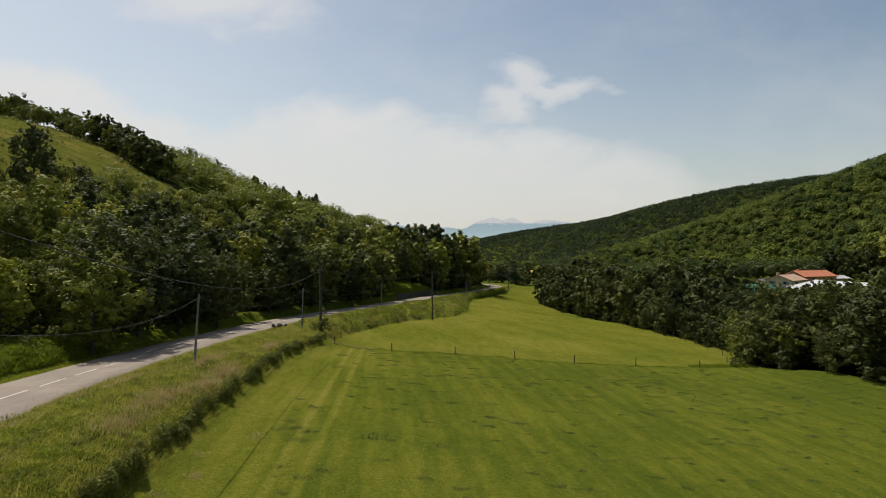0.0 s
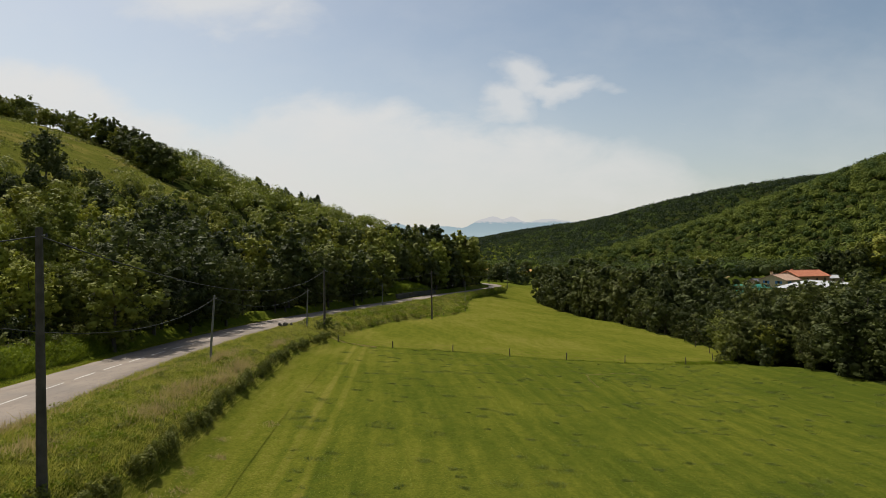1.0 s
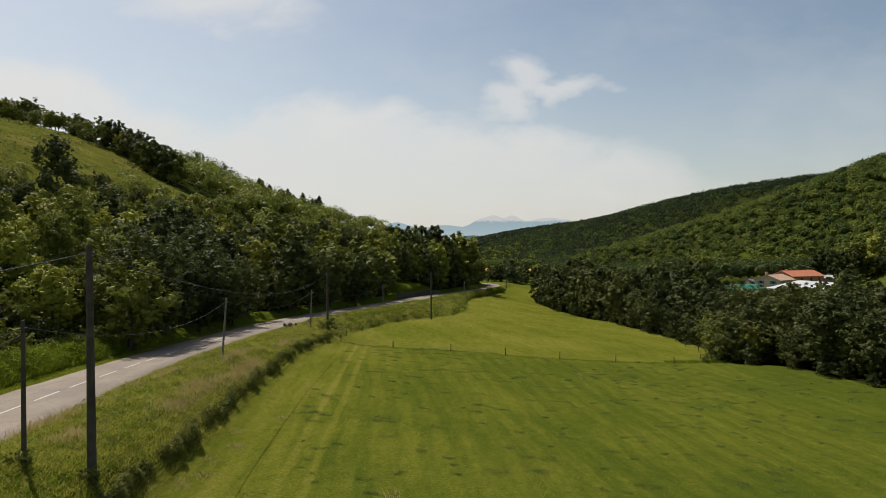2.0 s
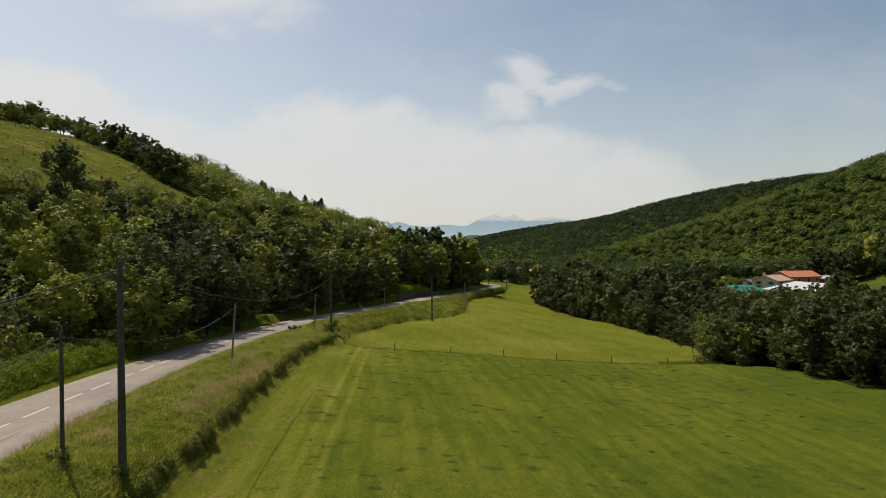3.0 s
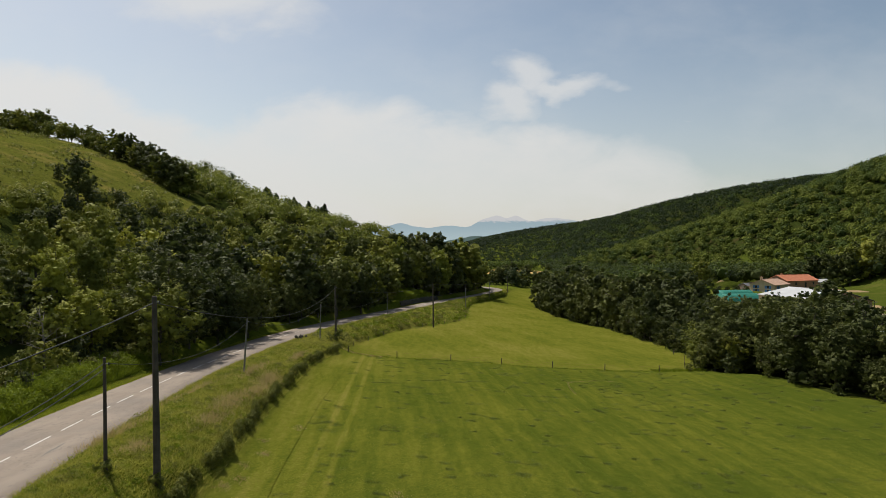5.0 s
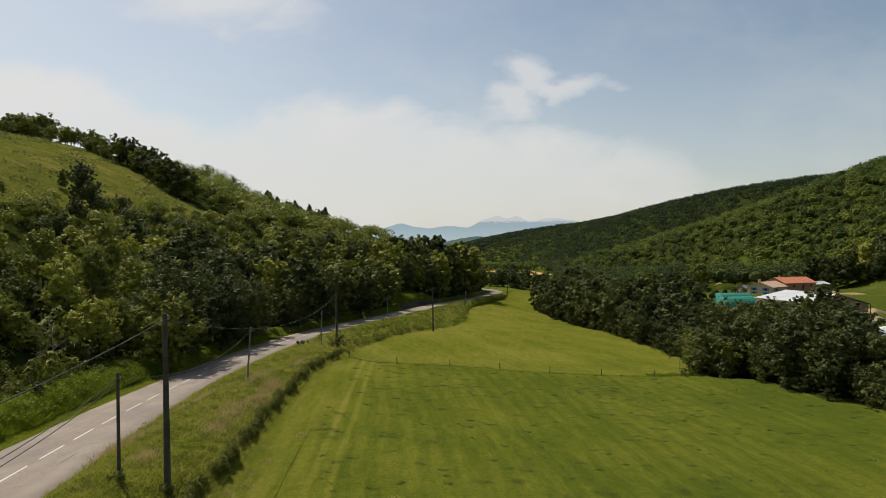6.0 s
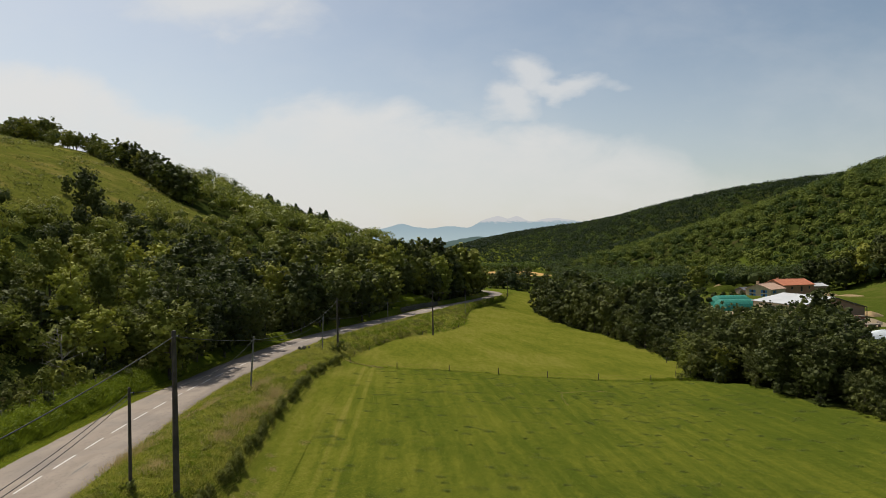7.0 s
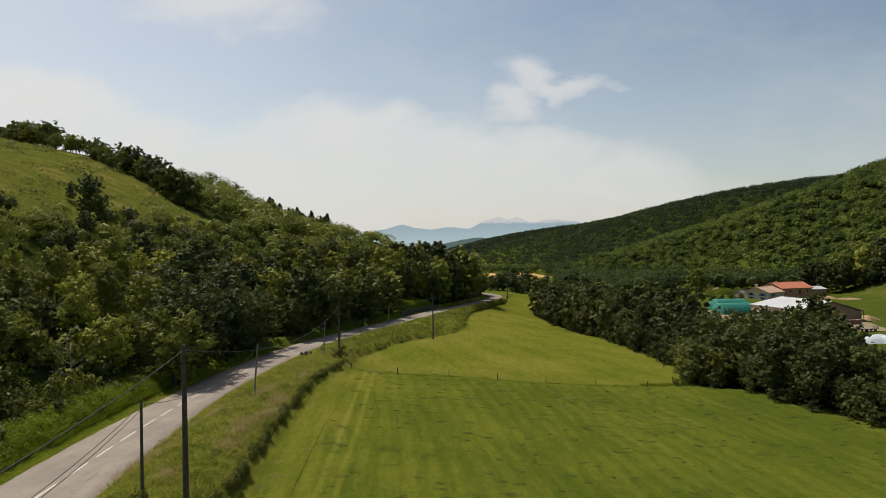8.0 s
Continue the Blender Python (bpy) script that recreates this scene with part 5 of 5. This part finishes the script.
TEAL = plain_material("teal_tunnel_cover", (0.012, 0.14, 0.10), (0.02, 0.18, 0.13), 0.3, 0.7, 0.02, 2.0)
PLASTIC = plain_material("white_wrap", (0.62, 0.65, 0.66), (0.74, 0.76, 0.76), 0.6, 0.45, 0.1, 1.2)
SOIL = plain_material("bare_soil", (0.25, 0.17, 0.08), (0.36, 0.26, 0.13), 0.5, 0.95, 0.06, 4.0)
RUST = plain_material("rusty_steel", (0.14, 0.055, 0.04), (0.24, 0.11, 0.08), 1.5, 0.8, 0.01, 10.0)
RUBBER = plain_material("tyre_rubber", (0.02, 0.02, 0.02), (0.04, 0.04, 0.04), 3.0, 0.85)
TIMBER = plain_material("grey_timber", (0.16, 0.13, 0.10), (0.28, 0.24, 0.19), 1.5, 0.9, 0.01, 15.0)


def box(V, F, x0, x1, y0, y1, z0, z1):
    b = len(V)
    V += [(x, y, z) for z in (z0, z1) for x, y in ((x0, y0), (x1, y0), (x1, y1), (x0, y1))]
    F += [tuple(b + i for i in f) for f in ((3, 2, 1, 0), (4, 5, 6, 7), (0, 1, 5, 4), (1, 2, 6, 5), (2, 3, 7, 6), (3, 0, 4, 7))]


def box_part(name, mat, parent, dims, label=""):
    V, F = [], []
    box(V, F, *dims)
    return part(name, V, F, mat, parent, label)


def slab(name, mat, parent, corners, thick, label=""):
    """A sloping plate with its four upper corners given."""
    a = [Vector(c) for c in corners]
    nrm = (a[1] - a[0]).cross(a[3] - a[0]).normalized() * thick
    V = [tuple(c) for c in a] + [tuple(c - nrm) for c in a]
    return part(name, V, [(0, 1, 2, 3), (7, 6, 5, 4), (0, 4, 5, 1), (1, 5, 6, 2), (2, 6, 7, 3), (3, 7, 4, 0)], mat, parent, label)


def gabled(name, corner, axis, length, width, base, eave, ridge, eave2, wall, roof, label, category, over=0.5, end_wall=None):
    """A gabled building: local x runs along the ridge, local y across it, from its corner."""
    root = new(name)
    root.matrix_world = pose(corner[0], corner[1], base, 0, 0, axis)
    e, r, e2 = eave - base, ridge - base, eave2 - base
    h, t = width / 2, 0.3
    box_part("wall", wall, root, (t, length - t, 0, t, -1, e - 0.05))
    box_part("wall", wall, root, (t, length - t, width - t, width, -1, e2 - 0.05))
    for x in (0, length - t):
        V = [(x + k, y, z) for k in (0, t) for y, z in ((0, -1), (width, -1), (width, e2 - 0.1), (h, r - 0.1), (0, e - 0.1))]
        part("gable", V, [(4, 3, 2, 1, 0), (5, 6, 7, 8, 9), (0, 1, 6, 5), (1, 2, 7, 6), (2, 3, 8, 7), (3, 4, 9, 8), (4, 0, 5, 9)], end_wall or wall, root)
    d1, d2 = (r - e) / h * over, (r - e2) / h * over
    slab("roof", roof, root, [(-over, -over, e - d1 + 0.2), (length + over, -over, e - d1 + 0.2), (length + over, h, r + 0.2), (-over, h, r + 0.2)], 0.22)
    slab("roof", roof, root, [(-over, h, r + 0.2), (length + over, h, r + 0.2), (length + over, width + over, e2 - d2 + 0.2), (-over, width + over, e2 - d2 + 0.2)], 0.22)
    V, F = [], []
    stick(V, F, (-over, h, r + 0.22), (length + over, h, r + 0.22), 0.16, 0.16, 6)
    part("ridge_cap", V, F, roof, root)
    return tagged(root, label, category)


def window(root, face, a, z, w, h, shutters=True):
    """A recessed-looking window with shutters on the end wall (face 'x') or the side wall (face 'y')."""
    def dims(lo, hi, out, z0, z1):
        return (-out, 0.02, lo, hi, z0, z1) if face == "x" else (lo, hi, -out, 0.02, z0, z1)
    win = box_part("window", DARK, root, dims(a - w / 2, a + w / 2, 0.03, z, z + h))
    win_f = box_part("frame", CREAM, win, dims(a - w / 2 - 0.1, a + w / 2 + 0.1, 0.08, z - 0.14, z))
    if shutters:
        for s in (-1, 1):
            c = a + s * w
            box_part("shutter", BLUE, root, dims(c - w / 2, c + w / 2, 0.09, z - 0.05, z + h + 0.05), "faded blue wooden shutter")


def build_farmhouse():
    # the lower wing with its sunlit gable
    g = math.degrees(math.atan2(0.57, 0.82))
    house = gabled("farmhouse", (156.2, 264.5), g, 14, 12, -5.9, -2.2, 0.1, -2.2, CREAM, OLDTILE, "cream farmhouse wing with blue shutters and clay tiles", "house")
    for y in (3.2, 8.8):
        window(house, "x", y, 1.9, 1.0, 1.3)
        window(house, "x", y, 0.1, 1.0, 1.2)
    window(house, "y", 3.5, 1.8, 1.0, 1.3)
    ch = box_part("chimney", CREAM, house, (1.2, 2.2, 6.6, 7.6, 5.0, 7.2))
    box_part("chimney_cap", OLDTILE, ch, (1.05, 2.35, 6.45, 7.75, 7.2, 7.35))
    # the taller main block with its red roof
    g2 = math.degrees(math.atan2(0.3, 0.95))
    main = gabled("farmhouse", (167.5, 273.8), g2, 19.5, 12, -5.9, -0.9, 1.6, -0.9, BRICK, TILE, "tall brown farmhouse block with a new red tiled roof", "house")
    window(main, "y", 11.5, 1.6, 1.2, 2.6, False)
    window(main, "y", 5.5, 2.8, 1.0, 1.4, False)
    window(main, "y", 16.5, 2.8, 1.0, 1.4, False)
    window(main, "x", 6.0, 3.7, 1.0, 1.3, False)
    box_part("chimney", BRICK, main, (4.0, 4.9, 7.2, 8.1, 6.4, 8.2))
    annex = gabled("lean_to_shed", (151.0, 279.0), 20, 5.2, 6, -5.9, -3.6, -2.5, -3.6, BROWN, SLATE, "small shed with a grey slate roof beside the farmhouse", "shed", 0.3)
    box_part("door", TIMBER, annex, (-0.06, 0.02, 2.0, 4.0, 0, 2.3))
    gabled("storage_shed", (188.5, 288), 12, 12, 8, -5.0, -2.7, -1.5, -2.7, BROWN, SHEET, "pale storage shed with a whitish roof behind the farmhouse", "shed", 0.3)


def build_barn():
    g = math.degrees(math.atan2(-0.95, 0.31))
    barn = gabled("barn", (112.0, 195.0), g, 20, 28, -5.8, -0.4, 1.75, -1.9, CREAM, SHEET, "long cattle barn with a white sheet roof and brown gable", "barn", 0.4, BROWN)
    # dark panels on the closed wall stand for the shade inside the bays
    for i in range(6):
        x = 1.6 + i * 3.1
        box_part("bay_opening", DARK, barn, (x, x + 0.9, -0.04, 0.02, 1.4, 4.2))
    V, F = [], []
    stick(V, F, (20.45, -0.4, 5.45), (20.45, 14, 7.65), 0.16, 0.16, 5)
    stick(V, F, (20.45, 14, 7.65), (20.45, 28.4, 3.95), 0.16, 0.16, 5)
    stick(V, F, (20.45, 28.4, 3.95), (20.45, 28.5, 0.0), 0.12, 0.12, 5)
    part("edge_trim", V, F, DARK, barn, "dark metal trim along the gable")


def tunnel(x, y, z, length, r, turn):
    root = new("polytunnel")
    V, F = [], []
    nx, na = 22, 12
    def ring(i):
        f = i / nx
        end = min(f, 1 - f) * length / 1.6
        k = math.sqrt(max(0.0, 1 - (1 - min(end, 1)) ** 2)) * 0.35 + 0.65 if end < 1 else 1.0
        return (f - 0.5) * length, k
    for i in range(nx + 1):
        px, k = ring(i)
        for j in range(na + 1):
            q = math.pi * j / na
            rib = 1.0 if i % 2 else 1.018
            V.append((px, -math.cos(q) * r * k * rib, math.sin(q) * r * 1.08 * k * rib - 0.1))
    for i in range(nx):
        for j in range(na):
            a = i * (na + 1) + j
            F.append((a, a + 1, a + na + 2, a + na + 1))
    F.append(tuple(range(na + 1)))
    F.append(tuple(nx * (na + 1) + j for j in reversed(range(na + 1))))
    part("cover", V, F, TEAL, root)
    for i in range(0, nx + 1, 4):
        px, k = ring(i)
        hv, hf = [], []
        for j in range(na):
            q0, q1 = math.pi * j / na, math.pi * (j + 1) / na
            a = [(px, -math.cos(q) * r * k * 1.025, math.sin(q) * r * 1.107 * k - 0.1) for q in (q0, q1)]
            stick(hv, hf, a[0], a[1], 0.04, 0.04, 4)
        part("hoop", hv, hf, TEAL, root)
    root.matrix_world = pose(x, y, z, 0, 0, turn)
    return tagged(root, "rounded teal green polytunnel beside the barn", "polytunnel", "polytunnels")


def lump(name, x, y, rx, ry, h, mat, label, category, seed, kind=""):
    """A low uneven heap on the ground."""
    rng = np.random.default_rng(seed)
    V, F = [], []
    n, m = 18, 6
    ph = rng.uniform(0, 6, 4)
    for j in range(m + 1):
        f = j / m
        for i in range(n):
            q = 2 * math.pi * i / n
            k = (1 - f) * (1 + 0.14 * math.sin(3 * q + ph[0]) + 0.08 * math.sin(5 * q + ph[1])) + 0.02
            px, py = math.cos(q) * rx * k, math.sin(q) * ry * k
            V.append((px, py, float(ground_z(x + px, y + py)) - float(ground_z(x, y)) + h * (1 - (1 - f) ** 2) * (1 + 0.12 * math.sin(2 * q + ph[2])) - 0.15 * (1 - f)))
    for j in range(m):
        for i in range(n):
            a, b = j * n + i, j * n + (i + 1) % n
            F.append((a, b, b + n, a + n))
    F.append(tuple(m * n + i for i in range(n)))
    ob = mesh_object(name, V, F, mat, None, True)
    ob.location = (x, y, float(ground_z(x, y)))
    return tagged(ob, label, category, kind=kind)


def build_trailer():
    root = new("flatbed_trailer")
    box_part("deck", TIMBER, root, (-3.0, 3.0, -1.2, 1.2, 1.0, 1.2))
    box_part("chassis", RUST, root, (-2.8, 2.8, -0.5, 0.5, 0.75, 0.99))
    box_part("headboard", TIMBER, root, (2.9, 3.0, -1.2, 1.2, 1.21, 2.0))
    V, F = [], []
    stick(V, F, (-3.0, 0, 0.85), (-5.0, 0, 0.5), 0.08, 0.06)
    part("drawbar", V, F, RUST, root)
    for x in (-1.9, 1.9):
        for y in (-1.0, 1.0):
            V, F = [], []
            stick(V, F, (x, y - 0.16, 0.48), (x, y + 0.16, 0.48), 0.48, 0.48, 14)
            w = part("wheel", V, F, RUBBER, root)
            V, F = [], []
            stick(V, F, (x, y - 0.18, 0.48), (x, y + 0.18, 0.48), 0.22, 0.22, 10)
            part("rim", V, F, RUST, w)
    root.matrix_world = Matrix.LocRotScale((129.5, 159.5, float(ground_z(129.5, 159.5))), Euler((0, 0, 0.14)), (0.8, 0.8, 0.8))
    tagged(root, "old flatbed farm trailer with timber deck in the yard", "trailer")


def build_heap():
    """Wrapped fodder bales heaped under white plastic."""
    ROT = plain_material("black_sheet", (0.012, 0.012, 0.013), (0.03, 0.03, 0.03), 1.0, 0.85, 0.03, 4.0, spec=0.1)
    lump("silage_clamp", 118.0, 139.5, 8.5, 3.2, 2.0, PLASTIC, "long silage clamp under crumpled white plastic sheeting", "silage clamp", 80)
    lump("silage_clamp", 111.5, 150.0, 6.5, 3.2, 2.4, ROT, "silage clamp under black plastic sheeting", "silage clamp", 81)
    lump("field_bank", 150, 300, 10, 4.0, 3.0, PASTURE, "grassy bank beside the farmhouse", "bank", 82)
    lump("soil_heap", 148, 301, 5.0, 3.0, 3.3, SOIL, "bare pale top of the grassy bank", "soil", 83)
    lump("tarpaulin", 101.0, 153, 3.0, 1.8, 1.9, TEAL, "crumpled teal tarpaulin over a stack", "tarpaulin", 91)
    lump("soil_heap", 184, 266, 6.0, 3.0, 1.5, SOIL, "heap of pale bare soil near the farmhouse", "soil", 92)
    lump("soil_heap", 194, 264, 7.0, 2.4, 0.8, SOIL, "low spread of pale bare soil on the pasture", "soil", 93)
    lump("soil_heap", 148.5, 187, 4.0, 3.0, 1.5, SOIL, "bank of pale soil cut beside the barn", "soil", 94)
    rng = np.random.default_rng(95)
    stack = new("pallet_stack")
    for i in range(9):
        x, z = (i % 3) * 1.7, (i // 3) * 0.5
        box_part("pallet", RUST if i % 2 else TIMBER, stack, (x, x + 1.5, 0, 1.2, z, z + 0.42 + rng.uniform(0, 0.05)))
    stack.matrix_world = pose(134.0, 175.0, float(ground_z(136, 175)), 0, 0, 10)
    tagged(stack, "stack of reddish pallets and timber by the barn", "pallets")


build_farmhouse()
build_barn()
tunnel(114.0, 212.0, float(ground_z(114, 212)) - 1.3, 15.5, 4.8, 6)
tunnel(118.5, 226.0, float(ground_z(118, 226)) - 1.1, 15.0, 4.9, 6)
build_trailer()
build_heap()


def hay_field():
    m, n = material("ripe_stubble")
    p = place(n)
    col = n.mix(n.noise(p, 0.05, 3.0), (0.34, 0.20, 0.06), (0.44, 0.28, 0.10))
    finish(n, col, 0.95, n.noise(p, 0.6, 3.0), 0.2, spec=0.1)
    xs, ys = np.linspace(30, 128, 12), np.linspace(690, 900, 10)
    V = [(float(x), float(y), float(ground_z(x, y)) + 0.35) for y in ys for x in xs]
    F = [(j * 12 + i, j * 12 + i + 1, (j + 1) * 12 + i + 1, (j + 1) * 12 + i) for j in range(9) for i in range(11)]
    tagged(mesh_object("stubble_field", V, F, m, None, True), "ripe golden field at the far end of the valley", "field", kind="structure")


hay_field()

# ---- fences, stones ----
def fence(name, posts, tall, radius, mat, label, wires=(0.5, 0.95)):
    root = new(name)
    for i, (x, y) in enumerate(posts):
        z = float(ground_z(x, y))
        V, F = [], []
        lean = ((i * 37) % 11 - 5) * 0.012
        stick(V, F, (x, y, z - 0.3), (x + lean, y, z + tall), radius, radius * 0.85, 7)
        part("post", V, F, mat, root)
    for h in wires:
        V, F = [], []
        for (x0, y0), (x1, y1) in zip(posts, posts[1:]):
            stick(V, F, (x0, y0, float(ground_z(x0, y0)) + h), (x1, y1, float(ground_z(x1, y1)) + h), 0.005, 0.005, 3)
        part("wire", V, F, RUST, root)
    return tagged(root, label, "fence")


fence("field_fence", [(-17.5, 96.5), (-8.2, 95.3), (1.9, 96.8), (11.6, 96.6), (21.2, 96.5), (31.0, 96.2), (41.0, 95.4), (47.5, 97.0)], 1.25, 0.085, POLE, "wire fence on dark wooden posts across the meadow")
fence("roadside_fence", [(float(road_x(y)) - 10.0, float(y)) for y in np.arange(18, 92, 4.5)], 1.2, 0.07, TIMBER, "old wire fence on timber posts along the wood")
fence("bank_fence", [(float(foot_x(y)) + 0.6, float(y)) for y in np.arange(104, 200, 12.0)], 1.1, 0.06, POLE, "low wire fence along the foot of the bank")
fence("stream_fence", [(float(wood_x(y)) - 0.6, float(y)) for y in np.arange(100, 121, 9.0)], 1.2, 0.07, POLE, "short wire fence in front of the stream trees")


def stone_pile(name, pts, size, label, category, seed):
    root = new(name)
    rng = np.random.default_rng(seed)
    ico = bmesh.new()
    bmesh.ops.create_icosphere(ico, subdivisions=1, radius=1.0)
    forms = []
    for k in range(4):
        me = bpy.data.meshes.new("stone")
        b = ico.copy()
        for v in b.verts:
            v.co *= rng.uniform(0.75, 1.15)
        b.to_mesh(me)
        b.free()
        me.materials.append(STONE)
        forms.append(me)
    ico.free()
    for x, y, z in pts:
        ob = new("stone", forms[int(rng.integers(4))])
        s = size * rng.uniform(0.7, 1.3)
        ob.matrix_world = Matrix.LocRotScale((x, y, z), Euler(tuple(rng.uniform(0, 6, 3))), (s * 1.3, s, s * 0.75))
        ob.parent = root
    return tagged(root, label, category)


def stones():
    rng = np.random.default_rng(99)
    pts = []
    for y in np.arange(206, 248, 0.8):
        for lv in range(4):
            x = float(road_x(y)) - 6.4 - lv * 0.15 + rng.uniform(-0.15, 0.15)
            pts.append((x, y + rng.uniform(-0.2, 0.2), float(road_z(y)) + 0.2 + lv * 0.45))
    stone_pile("dry_stone_wall", pts, 0.42, "low dry stone wall holding the bank by the road", "wall", 98)
    pts = [(-27.4 + rng.normal(0, 0.5), 98.8 + rng.normal(0, 0.9), float(ground_z(-27.4, 98.8)) + rng.uniform(0.05, 0.7)) for _ in range(14)]
    stone_pile("stone_heap", pts, 0.22, "small heap of dark field stones on the verge", "stones", 97)


stones()

for kind, ob in PATTERNS:
    hide_kind(ob)

# ---- from the plan to true metres ----
for ob in list(scene.objects):
    if ob.parent is None and ob.type in {"MESH", "EMPTY", "CURVE"}:
        ob.matrix_basis = Matrix.Scale(PLAN, 4) @ ob.matrix_basis
